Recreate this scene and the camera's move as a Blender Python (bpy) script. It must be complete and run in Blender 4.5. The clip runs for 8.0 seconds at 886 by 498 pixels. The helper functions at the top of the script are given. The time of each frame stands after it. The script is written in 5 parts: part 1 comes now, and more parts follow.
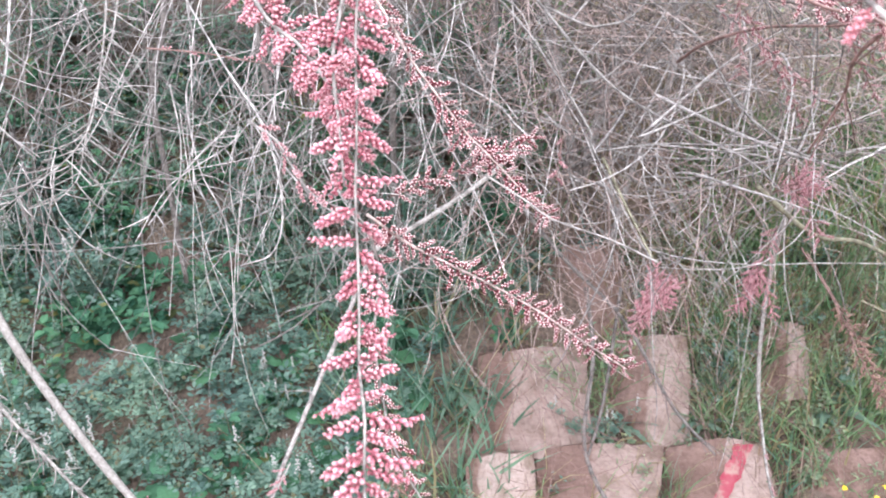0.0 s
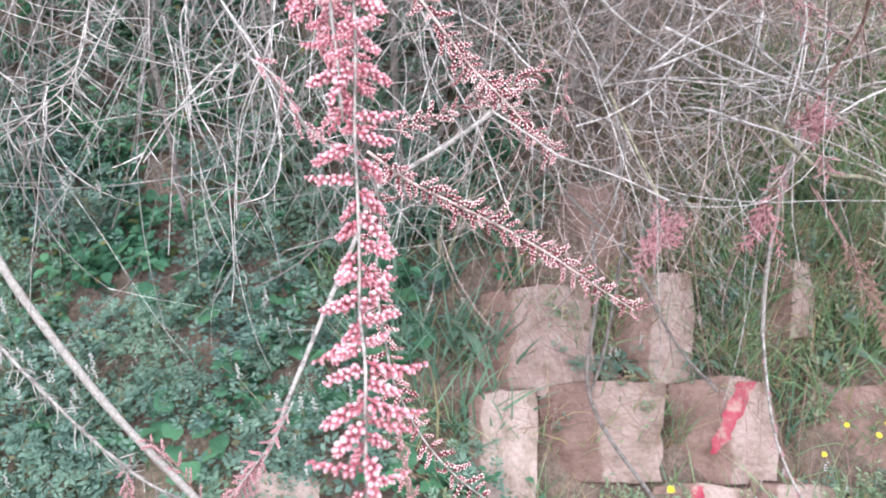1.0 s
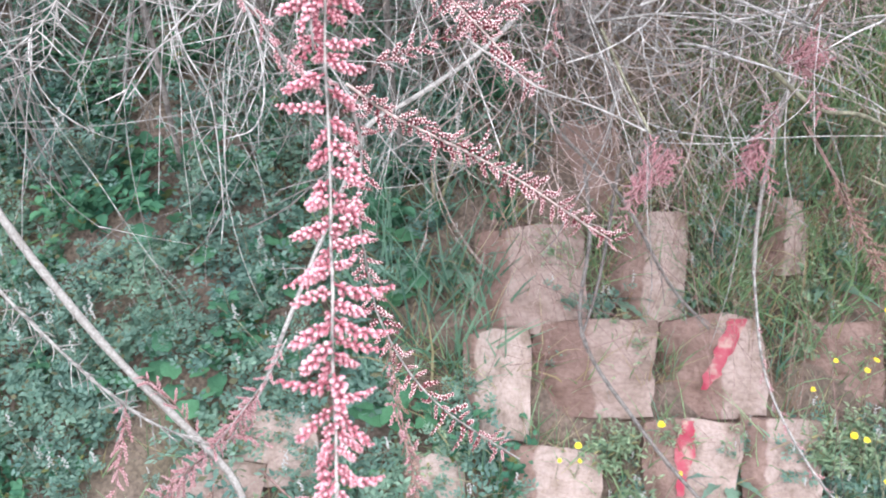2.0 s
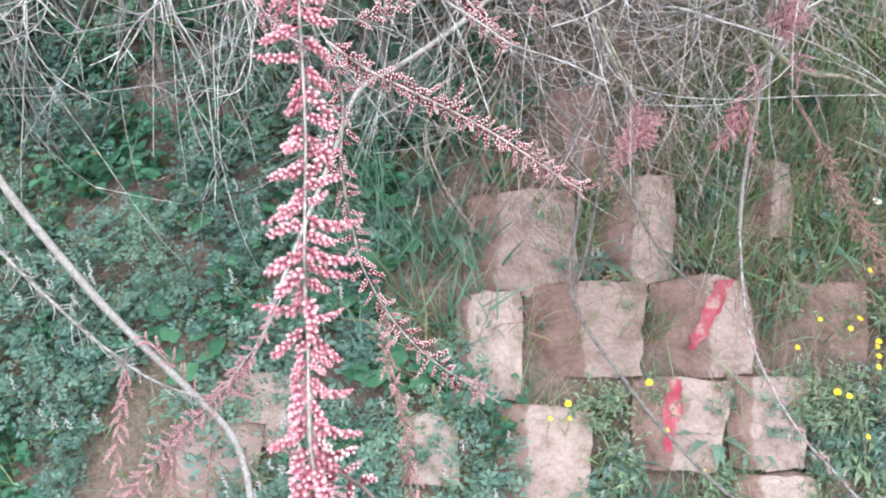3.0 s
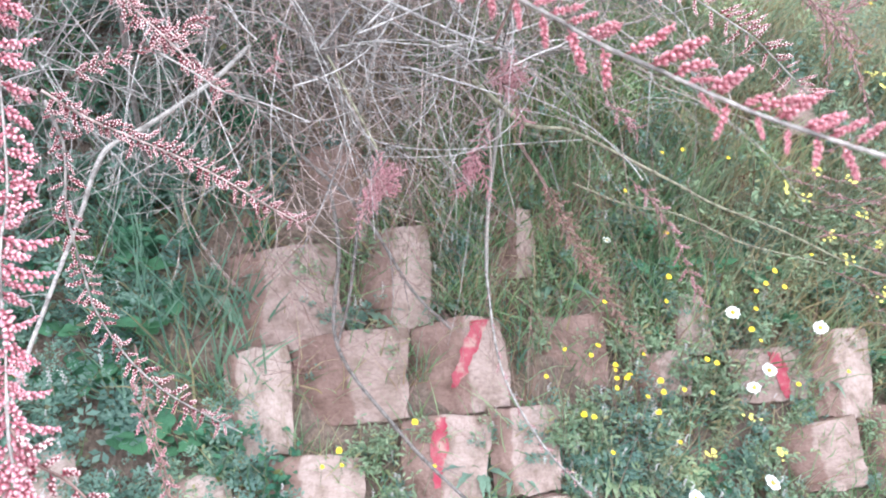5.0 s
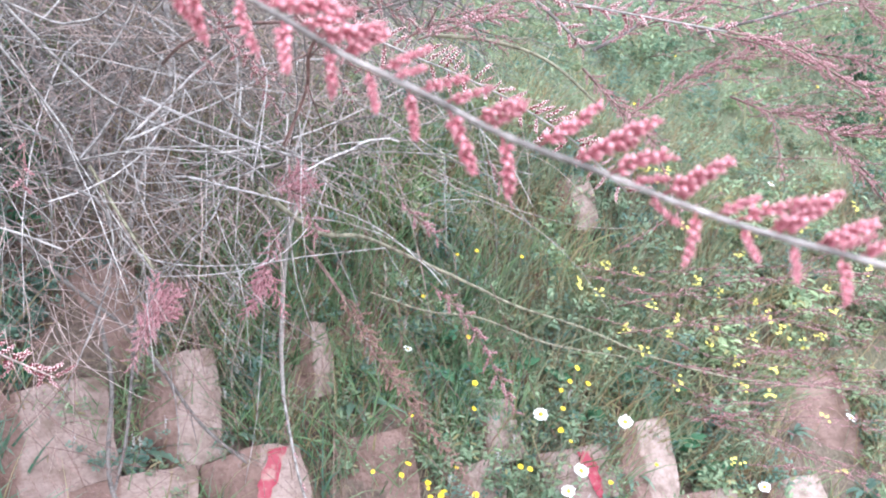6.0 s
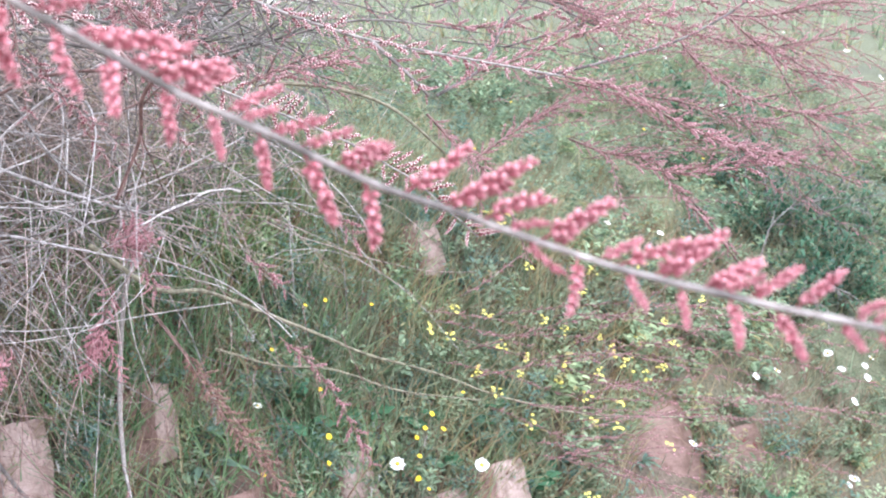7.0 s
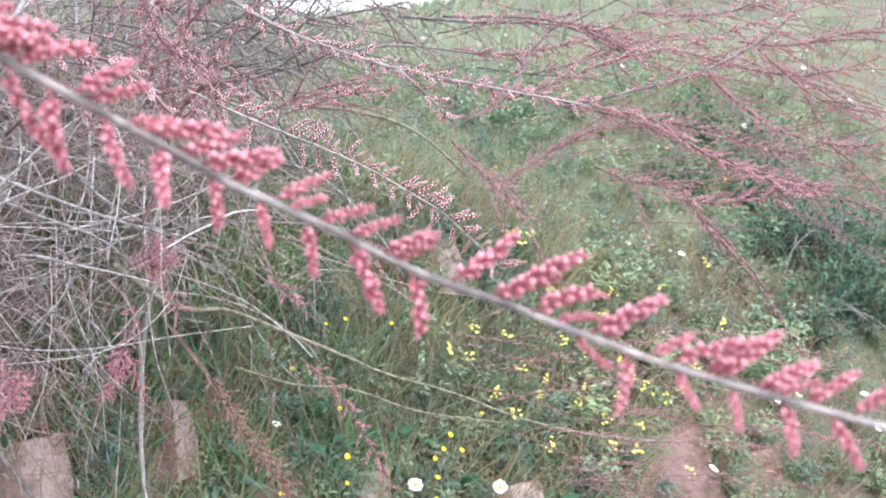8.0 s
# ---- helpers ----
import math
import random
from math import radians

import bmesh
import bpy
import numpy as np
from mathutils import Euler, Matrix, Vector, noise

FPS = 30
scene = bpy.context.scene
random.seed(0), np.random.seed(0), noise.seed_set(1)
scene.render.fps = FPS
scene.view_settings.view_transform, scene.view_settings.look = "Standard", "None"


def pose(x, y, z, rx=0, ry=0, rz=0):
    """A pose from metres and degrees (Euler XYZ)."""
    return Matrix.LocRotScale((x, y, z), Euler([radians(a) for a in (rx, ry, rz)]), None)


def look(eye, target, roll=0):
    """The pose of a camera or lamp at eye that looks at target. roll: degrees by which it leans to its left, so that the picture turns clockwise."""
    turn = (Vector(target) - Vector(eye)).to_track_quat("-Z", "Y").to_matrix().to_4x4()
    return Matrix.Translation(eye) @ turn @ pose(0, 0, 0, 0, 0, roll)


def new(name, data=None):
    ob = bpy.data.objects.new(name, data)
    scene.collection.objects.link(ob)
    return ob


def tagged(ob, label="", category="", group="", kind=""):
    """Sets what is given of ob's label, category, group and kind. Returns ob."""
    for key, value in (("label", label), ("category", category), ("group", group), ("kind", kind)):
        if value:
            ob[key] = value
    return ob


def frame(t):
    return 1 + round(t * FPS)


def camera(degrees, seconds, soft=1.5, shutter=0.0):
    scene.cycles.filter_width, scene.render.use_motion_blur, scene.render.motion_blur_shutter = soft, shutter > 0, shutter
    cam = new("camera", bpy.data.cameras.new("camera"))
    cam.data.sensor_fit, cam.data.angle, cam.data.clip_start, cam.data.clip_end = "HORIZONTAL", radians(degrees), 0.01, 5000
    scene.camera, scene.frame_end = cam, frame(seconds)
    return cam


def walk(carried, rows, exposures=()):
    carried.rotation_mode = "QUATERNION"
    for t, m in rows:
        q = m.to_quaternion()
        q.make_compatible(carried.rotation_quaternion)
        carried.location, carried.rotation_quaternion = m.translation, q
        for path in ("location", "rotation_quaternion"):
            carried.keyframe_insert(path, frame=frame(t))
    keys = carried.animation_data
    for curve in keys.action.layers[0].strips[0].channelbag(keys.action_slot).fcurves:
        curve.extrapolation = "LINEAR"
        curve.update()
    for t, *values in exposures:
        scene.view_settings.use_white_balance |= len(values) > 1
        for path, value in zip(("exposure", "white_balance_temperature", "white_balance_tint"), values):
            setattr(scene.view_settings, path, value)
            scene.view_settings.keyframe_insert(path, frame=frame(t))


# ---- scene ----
cam = camera(51.10, 8.0, 1.8)
ROWS = [
    (0, pose(0.0006, 0.0003, 1.4005, 75.01, -0.01, 0.00)),
    (0.5, pose(-0.0007, 0.0120, 1.3993, 72.75, 0.36, -0.16)),
    (1, pose(0.0000, 0.0197, 1.3963, 71.11, 0.09, 0.13)),
    (1.5, pose(0.0096, 0.0204, 1.3918, 69.30, -0.01, -0.12)),
    (2, pose(0.0141, 0.0112, 1.3910, 67.64, 0.40, 0.09)),
    (3.3, pose(0.0391, -0.0443, 1.3855, 65.70, 0.84, -0.06)),
    (3.5, pose(0.0437, -0.0579, 1.3807, 65.50, 0.47, -0.28)),
    (4, pose(0.0443, -0.0830, 1.3651, 64.80, 0.08, -1.85)),
    (4.5, pose(0.0579, -0.1083, 1.3701, 67.45, -0.36, -7.46)),
    (5, pose(0.0730, -0.1020, 1.3844, 70.16, -0.83, -13.44)),
    (5.2, pose(0.0766, -0.0683, 1.3829, 72.32, -1.68, -17.84)),
    (6.3, pose(0.0973, 0.0270, 1.3621, 78.10, -0.34, -31.48)),
    (6.5, pose(0.1001, 0.0318, 1.3626, 79.18, -0.11, -35.03)),
    (7, pose(0.0983, 0.0392, 1.3624, 79.84, -0.84, -36.97)),
    (7.5, pose(0.0924, 0.0464, 1.3710, 80.18, -0.74, -36.29)),
    (8, pose(0.0956, 0.0469, 1.3790, 80.56, -1.40, -35.75)),
]
cam.data.dof.use_dof, cam.data.dof.focus_distance, cam.data.dof.aperture_fstop = True, 0.75, 22.0
walk(cam, ROWS, [(0.0, 1.71, 6330, 13), (3.5, 1.58, 6120, 6), (4.5, 1.68, 6080, 8), (6.3, 1.73, 5950, 12), (7.0, 1.66, 6070, 14), (8.0, 1.52, 6150, 15)])

# ---- light: a bright overcast sky with a broad, veiled sun ----
SUN_HEIGHT, SUN_TURN = 52.0, 205.0
world = bpy.data.worlds.new("overcast_sky")
scene.world = world
world.use_nodes = True
wn, wl = world.node_tree.nodes, world.node_tree.links
sky = wn.new("ShaderNodeTexSky")
sky.sky_type, sky.sun_disc = "NISHITA", False
sky.sun_elevation, sky.sun_rotation = radians(SUN_HEIGHT), radians(SUN_TURN)
cloud = wn.new("ShaderNodeMix")
cloud.data_type = "RGBA"
cloud.inputs[0].default_value = 0.72
wl.new(sky.outputs[0], cloud.inputs[6])
cloud.inputs[7].default_value = (9.0, 9.2, 9.6, 1)
wl.new(cloud.outputs[2], wn["Background"].inputs[0])
wn["Background"].inputs[1].default_value = 0.15
sun_data = bpy.data.lights.new("sun", "SUN")
sun_data.energy, sun_data.angle, sun_data.color = 0.6, radians(35), (1.0, 0.97, 0.93)
sun = new("sun", sun_data)
sun.matrix_world = look((1.6, -3.4, 6.0), (0.0, 1.0, 0.6))


# ---- materials ----
def shader(name):
    m = bpy.data.materials.new(name)
    m.use_nodes = True
    nt = m.node_tree
    return m, nt.nodes, nt.links, nt.nodes["Principled BSDF"]


def ramp(n, l, src, stops):
    r = n.new("ShaderNodeValToRGB")
    e = r.color_ramp.elements
    while len(e) < len(stops):
        e.new(0.5)
    for k, (p, c) in zip(e, stops):
        k.position, k.color = p, (*c, 1)
    l.new(src, r.inputs[0])
    return r.outputs[0]


def blend(n, l, fac, a, b, mode="MIX"):
    x = n.new("ShaderNodeMix")
    x.data_type, x.blend_type = "RGBA", mode
    for v, i in ((fac, 0), (a, 6), (b, 7)):
        if isinstance(v, (int, float)):
            x.inputs[i].default_value = v
        elif isinstance(v, tuple):
            x.inputs[i].default_value = (*v, 1)
        else:
            l.new(v, x.inputs[i])
    return x.outputs[2]


def grain(n, l, scale, detail=4.0, stretch=None):
    t = n.new("ShaderNodeTexNoise")
    t.inputs["Scale"].default_value, t.inputs["Detail"].default_value = scale, detail
    c = n.new("ShaderNodeTexCoord")
    if stretch:
        mp = n.new("ShaderNodeMapping")
        mp.inputs["Scale"].default_value = stretch
        l.new(c.outputs["Object"], mp.inputs[0])
        l.new(mp.outputs[0], t.inputs[0])
    else:
        l.new(c.outputs["Object"], t.inputs[0])
    return t.outputs["Fac"]


def relief(n, l, b, src, strength, distance):
    k = n.new("ShaderNodeBump")
    k.inputs["Strength"].default_value, k.inputs["Distance"].default_value = strength, distance
    l.new(src, k.inputs["Height"])
    l.new(k.outputs[0], b.inputs["Normal"])


def bark(name, dark, light, rough=0.85, patch=0.5):
    m, n, l, b = shader(name)
    g = n.new("ShaderNodeNewGeometry")
    each = ramp(n, l, g.outputs["Random Per Island"], [(0, dark), (1, light)])
    fine = ramp(n, l, grain(n, l, 260), [(0.35, (0.55, 0.52, 0.5)), (0.65, (1, 1, 1))])
    blotch = ramp(n, l, grain(n, l, 75, 5), [(0.41, (patch, patch * 0.96, patch * 0.94)), (0.5, (1, 1, 1)), (0.6, (1.65 - patch, 1.64 - patch, 1.62 - patch))])
    l.new(blend(n, l, 0.8, blend(n, l, 0.75, each, fine, "MULTIPLY"), blotch, "MULTIPLY"), b.inputs["Base Color"])
    b.inputs["Roughness"].default_value = rough
    relief(n, l, b, grain(n, l, 600), 0.5, 0.001)
    return m


def leafy(name, dark, light, dry=(0.3, 0.24, 0.12), dry_part=0.06, through_light=0.3):
    m, n, l, b = shader(name)
    g = n.new("ShaderNodeNewGeometry")
    each = ramp(n, l, g.outputs["Random Per Island"],
                [(0, dry), (dry_part, dry), (dry_part + 0.02, dark), (1, light)])
    patch = ramp(n, l, grain(n, l, 5, 2), [(0.3, (0.75, 0.8, 0.85)), (0.7, (1.1, 1.08, 0.95))])
    fine = ramp(n, l, grain(n, l, 220), [(0.3, (0.8, 0.8, 0.8)), (0.7, (1.1, 1.1, 1.1))])
    col = blend(n, l, 0.8, blend(n, l, 1.0, each, patch, "MULTIPLY"), fine, "MULTIPLY")
    l.new(col, b.inputs["Base Color"])
    b.inputs["Roughness"].default_value = 0.75
    b.inputs["Specular IOR Level"].default_value = 0.2
    t = n.new("ShaderNodeBsdfTranslucent")
    l.new(col, t.inputs[0])
    mix = n.new("ShaderNodeMixShader")
    mix.inputs[0].default_value = through_light
    l.new(b.outputs[0], mix.inputs[1])
    l.new(t.outputs[0], mix.inputs[2])
    l.new(mix.outputs[0], n["Material Output"].inputs[0])
    return m


def bud_material(name, base, middle, tip, rough=0.38, sharp=1.0):
    m, n, l, b = shader(name)
    a = n.new("ShaderNodeAttribute")
    a.attribute_name = "along"
    g = n.new("ShaderNodeNewGeometry")
    col = ramp(n, l, a.outputs["Fac"], [(0.0, base), (0.45 * sharp, middle), (min(0.95, 0.8 * sharp), tip), (1.0, tip)])
    each = ramp(n, l, g.outputs["Random Per Island"], [(0, (0.72, 0.6, 0.62)), (1, (1.12, 1.08, 1.08))])
    l.new(blend(n, l, 1.0, col, each, "MULTIPLY"), b.inputs["Base Color"])
    b.inputs["Roughness"].default_value = rough
    b.inputs["Subsurface Weight"].default_value = 0.15
    b.inputs["Subsurface Radius"].default_value = (0.002, 0.001, 0.001)
    return m


def plain(name, colour, rough=0.7, spread=0.15):
    m, n, l, b = shader(name)
    f = ramp(n, l, grain(n, l, 140), [(0.3, tuple(c * (1 - spread) for c in colour)), (0.7, tuple(min(1, c * (1 + spread)) for c in colour))])
    l.new(f, b.inputs["Base Color"])
    b.inputs["Roughness"].default_value = rough
    return m


GREY_TWIG = bark("dry_grey_bark", (0.19, 0.178, 0.176), (0.68, 0.645, 0.64))
ROSY_TWIG = bark("rosy_grey_bark", (0.33, 0.24, 0.222), (0.70, 0.565, 0.535), 0.7)
SMOOTH_TWIG = bark("smooth_grey_bark", (0.28, 0.257, 0.243), (0.39, 0.362, 0.345), 0.6, 0.75)
MOTTLED_TWIG = bark("mottled_grey_bark", (0.30, 0.27, 0.255), (0.42, 0.385, 0.37), 0.7, 0.3)
PALE_TWIG = bark("pale_bark", (0.27, 0.252, 0.243), (0.46, 0.432, 0.415))
BROWN_TWIG = bark("red_brown_bark", (0.19, 0.105, 0.095), (0.33, 0.205, 0.185), 0.6)
# a darker, narrower range of greys than the dry grey bark
TANGLE_TWIG = bark("mid_grey_bark", (0.13, 0.12, 0.118), (0.40, 0.375, 0.365))
BOUGH_TWIG = bark("bough_bark", (0.25, 0.235, 0.23), (0.43, 0.405, 0.395), 0.8, 0.4)
# dark boughs, and inner twigs whose dark tone stands in for shade
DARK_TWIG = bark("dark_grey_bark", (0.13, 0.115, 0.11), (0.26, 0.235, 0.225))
GREEN_STEM = bark("grey_green_bark", (0.20, 0.19, 0.13), (0.36, 0.34, 0.25))
BUD = bud_material("pink_buds", (0.30, 0.07, 0.095), (0.50, 0.175, 0.225), (0.77, 0.50, 0.53))
BUD_NEAR = bud_material("bright_pink_buds", (0.30, 0.085, 0.095), (0.49, 0.155, 0.195), (0.71, 0.39, 0.42), 0.5)
BUD_RED = bud_material("dark_red_buds", (0.10, 0.010, 0.020), (0.25, 0.034, 0.055), (0.95, 0.80, 0.78), 0.4, 1.02)
BUD_TIPPED = bud_material("white_tipped_red_buds", (0.13, 0.014, 0.026), (0.31, 0.05, 0.075), (0.95, 0.82, 0.80), 0.4, 0.95)
BUD_CLUMP = bud_material("clustered_pink_buds", (0.34, 0.12, 0.15), (0.51, 0.225, 0.265), (0.72, 0.46, 0.48))
BUD_FAR = bud_material("dusty_pink_buds", (0.27, 0.115, 0.125), (0.41, 0.20, 0.22), (0.64, 0.44, 0.45))
BUD_BROWN = bud_material("faded_brown_buds", (0.15, 0.085, 0.065), (0.26, 0.155, 0.12), (0.41, 0.28, 0.23))
GRASS = leafy("grass_green", (0.11, 0.21, 0.10), (0.34, 0.47, 0.27), (0.40, 0.33, 0.20), 0.12)
STRAW = leafy("dry_straw", (0.30, 0.23, 0.14), (0.50, 0.42, 0.28), (0.30, 0.2, 0.12), 0.2, 0.2)
BLADE = leafy("blue_green_grass", (0.10, 0.205, 0.145), (0.27, 0.42, 0.32), (0.40, 0.34, 0.22), 0.14)
RUST = leafy("rusty_straw", (0.27, 0.165, 0.13), (0.47, 0.34, 0.28), (0.25, 0.13, 0.1), 0.2, 0.2)
HERB = leafy("blue_green_leaf", (0.125, 0.222, 0.185), (0.285, 0.41, 0.345), (0.2, 0.19, 0.12), 0.07, 0.42)
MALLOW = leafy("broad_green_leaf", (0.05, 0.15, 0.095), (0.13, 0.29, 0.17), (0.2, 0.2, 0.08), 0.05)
# dark green bush leaf, deepened to paint in the shadows between the bushes
SHADE_LEAF = leafy("shaded_bush_leaf", (0.045, 0.115, 0.08), (0.135, 0.265, 0.165), (0.12, 0.15, 0.07), 0.05)
FIELD = leafy("field_green", (0.20, 0.29, 0.185), (0.46, 0.56, 0.38), (0.40, 0.36, 0.2), 0.08, 0.35)
MEADOW = leafy("meadow_green", (0.165, 0.225, 0.145), (0.42, 0.475, 0.335), (0.42, 0.36, 0.22), 0.15)
WHITE = plain("white_petal", (0.86, 0.86, 0.84), 0.6, 0.05)
YELLOW = plain("yellow_petal", (0.82, 0.58, 0.02), 0.6, 0.12)
PALE_YELLOW = plain("pale_yellow_petal", (0.80, 0.72, 0.16), 0.6, 0.1)
DISC = plain("ochre_disc", (0.62, 0.42, 0.05), 0.8)
RED_LEAF = plain("dark_red_leaf", (0.22, 0.03, 0.04), 0.6, 0.3)
SEED = plain("pale_seed_head", (0.48, 0.46, 0.45), 0.9)


def stone_material():
    m, n, l, b = shader("pink_beige_stone")
    o = n.new("ShaderNodeObjectInfo")
    at = n.new("ShaderNodeAttribute")
    at.attribute_name = "along"
    pale = ramp(n, l, o.outputs["Random"], [(0, (0.33, 0.25, 0.23)), (0.5, (0.385, 0.30, 0.278)), (1, (0.44, 0.355, 0.33))])
    stain_and_shade = ramp(n, l, o.outputs["Random"], [(0, (0.215, 0.138, 0.12)), (1, (0.29, 0.20, 0.178))])
    # the side tone, stain plus painted shade, keeps some split face, ragged at its border
    ragged = n.new("ShaderNodeMath")
    ragged.operation = "MULTIPLY_ADD"
    l.new(grain(n, l, 5.5, 8), ragged.inputs[0])
    ragged.inputs[1].default_value = 1.5
    l.new(at.outputs["Fac"], ragged.inputs[2])
    lift = n.new("ShaderNodeMapRange")
    l.new(ragged.outputs[0], lift.inputs[0])
    lift.inputs[1].default_value, lift.inputs[2].default_value = 1.2, 1.5
    big = ramp(n, l, grain(n, l, 1.6, 5), [(0.3, (0.72, 0.66, 0.63)), (0.5, (0.97, 0.95, 0.94)), (0.7, (1.1, 1.08, 1.07))])
    fine = ramp(n, l, grain(n, l, 26, 8), [(0.3, (0.84, 0.82, 0.80)), (0.6, (1.05, 1.05, 1.05))])
    crack = ramp(n, l, grain(n, l, 2.4, 6, (1.2, 5.5, 1.0)), [(0.475, (1, 1, 1)), (0.495, (0.62, 0.56, 0.53)), (0.515, (1, 1, 1))])
    damp = ramp(n, l, grain(n, l, 3.6, 7), [(0.34, (0.58, 0.55, 0.48)), (0.46, (0.95, 0.93, 0.91)), (0.62, (1.04, 1.04, 1.04))])
    col = blend(n, l, lift.outputs[0], stain_and_shade, pale)
    for layer, much in ((big, 1.0), (fine, 0.9), (crack, 0.55), (damp, 0.8)):
        col = blend(n, l, much, col, layer, "MULTIPLY")
    l.new(col, b.inputs["Base Color"])
    b.inputs["Roughness"].default_value = 0.92
    relief(n, l, b, grain(n, l, 6, 7), 0.5, 0.04)
    return m


def soil_material():
    m, n, l, b = shader("reddish_soil")
    big = ramp(n, l, grain(n, l, 3.5, 6), [(0.3, (0.12, 0.088, 0.072)), (0.5, (0.19, 0.142, 0.118)), (0.66, (0.165, 0.132, 0.096)), (0.78, (0.11, 0.115, 0.065))])
    fine = ramp(n, l, grain(n, l, 120, 8), [(0.3, (0.5, 0.48, 0.46)), (0.65, (1.15, 1.12, 1.1))])
    far = n.new("ShaderNodeTexCoord")
    sep = n.new("ShaderNodeSeparateXYZ")
    l.new(far.outputs["Object"], sep.inputs[0])
    green = ramp(n, l, grain(n, l, 1.6, 6), [(0.3, (0.10, 0.11, 0.07)), (0.7, (0.175, 0.195, 0.12))])
    away = n.new("ShaderNodeMapRange")
    mixed = n.new("ShaderNodeMath")
    mixed.operation = "MULTIPLY_ADD"
    l.new(sep.outputs[0], mixed.inputs[0])
    mixed.inputs[1].default_value = 0.8
    l.new(sep.outputs[1], mixed.inputs[2])
    l.new(mixed.outputs[0], away.inputs[0])
    away.inputs[1].default_value, away.inputs[2].default_value = 2.7, 3.6
    col = blend(n, l, 0.9, blend(n, l, away.outputs[0], big, green), fine, "MULTIPLY")
    l.new(col, b.inputs["Base Color"])
    b.inputs["Roughness"].default_value = 0.95
    relief(n, l, b, grain(n, l, 70, 8), 0.8, 0.015)
    return m


def paint_material():
    m, n, l, b = shader("worn_red_paint")
    worn = ramp(n, l, grain(n, l, 7, 6), [(0.38, (0.31, 0.028, 0.058)), (0.54, (0.35, 0.075, 0.10)), (0.64, (0.38, 0.23, 0.205))])
    l.new(worn, b.inputs["Base Color"])
    b.inputs["Roughness"].default_value = 0.8
    return m


STONE, SOIL, PAINT = stone_material(), soil_material(), paint_material()


# -- bank shape
def ease(t):
    t = min(1.0, max(0.0, t))
    return t * t * (3 - 2 * t)


def bank_height(x, y):
    s = y - 1.62 + 0.08 * (x - 0.5)
    w = ease((x - 1.0) / 1.4)
    sb = (0.95 - 0.40 * ease((x - 0.1) / 0.9)) * (1 - w) + 0.12 * w
    up = 1.2 * min(s, sb) + 0.45 * min(1.4, max(0.0, s - sb)) + 0.09 * min(9.5, max(0.0, s - sb - 1.4))
    hill = 1.9 * math.exp(-((x - 12.0) ** 2 + (y - 7.0) ** 2) / 26.0)
    return max(0.0, 0.52 + up + hill)
# -- end of bank shape


def bank_normal(x, y, e=0.03):
    return Vector((bank_height(x - e, y) - bank_height(x + e, y), bank_height(x, y - e) - bank_height(x, y + e), 2 * e)).normalized()


def ground_z(x, y):
    bump = 0.014 * noise.noise((x * 5, y * 5, 0.3)) + 0.006 * noise.noise((x * 17, y * 17, 2.3))
    return bank_height(x, y) + bump


# ---- mesh helpers ----
class Shape:
    """Gathers vertices, faces and one value a vertex into a single mesh."""

    def __init__(self):
        self.v, self.f, self.a = [], [], []

    def add(self, verts, faces, along=None):
        k = len(self.v)
        self.v.extend(verts)
        self.f.extend([tuple(i + k for i in f) for f in faces])
        self.a.extend(along if along is not None else [0.0] * len(verts))

    def mesh(self, name, material, smooth=True):
        me = bpy.data.meshes.new(name)
        me.from_pydata([tuple(p) for p in self.v], [], self.f)
        at = me.attributes.new("along", "FLOAT", "POINT")
        at.data.foreach_set("value", np.array(self.a, dtype=np.float32))
        me.materials.append(material)
        if smooth:
            me.polygons.foreach_set("use_smooth", np.ones(len(me.polygons), dtype=bool))
        me.update()
        return me


def thing(name, place, label, category, group="", kind=""):
    ob = new(name)
    ob.location = place
    ob.empty_display_size = 0.05
    return tagged(ob, label, category, group, kind)


def part(name, shape, material, parent, label="", kind="", home=None):
    """One mesh object under a thing or a part. home: the thing's place, where the shape is given in the world's own places."""
    me = shape if isinstance(shape, bpy.types.Mesh) else shape.mesh(name, material)
    ob = new(name, me)
    ob.parent = parent
    if home is not None:
        ob.matrix_parent_inverse = Matrix.Translation(home).inverted()
    return tagged(ob, label, "", "", kind)


def smooth_line(points, steps=6):
    """A Catmull-Rom line through the points."""
    p = [Vector(q) for q in points]
    p = [2 * p[0] - p[1]] + p + [2 * p[-1] - p[-2]]
    out = []
    for i in range(1, len(p) - 2):
        a, b, c, d = p[i - 1], p[i], p[i + 1], p[i + 2]
        for k in range(steps):
            t = k / steps
            out.append(0.5 * (2 * b + (c - a) * t + (2 * a - 5 * b + 4 * c - d) * t * t + (3 * b - a - 3 * c + d) * t ** 3))
    out.append(p[-2])
    return out


def tube(shape, line, r0, r1, sides=5, knots=0.12, value=0.0):
    """A tapering, slightly knotty twig along a line."""
    n = len(line)
    verts, faces = [], []
    side = None
    for i, p in enumerate(line):
        d = (line[min(i + 1, n - 1)] - line[max(i - 1, 0)])
        d = d.normalized() if d.length > 1e-9 else Vector((0, 0, 1))
        if side is None:
            side = d.orthogonal().normalized()
        side = (side - d * side.dot(d)).normalized()
        other = d.cross(side)
        r = (r0 + (r1 - r0) * i / max(1, n - 1)) * (1 + random.uniform(-knots, knots))
        for k in range(sides):
            a = 2 * math.pi * k / sides
            verts.append(p + r * (math.cos(a) * side + math.sin(a) * other))
    for i in range(n - 1):
        for k in range(sides):
            q = (k + 1) % sides
            faces.append((i * sides + k, i * sides + q, (i + 1) * sides + q, (i + 1) * sides + k))
    faces.append(tuple(range((n - 1) * sides, n * sides)))
    faces.append(tuple(reversed(range(sides))))
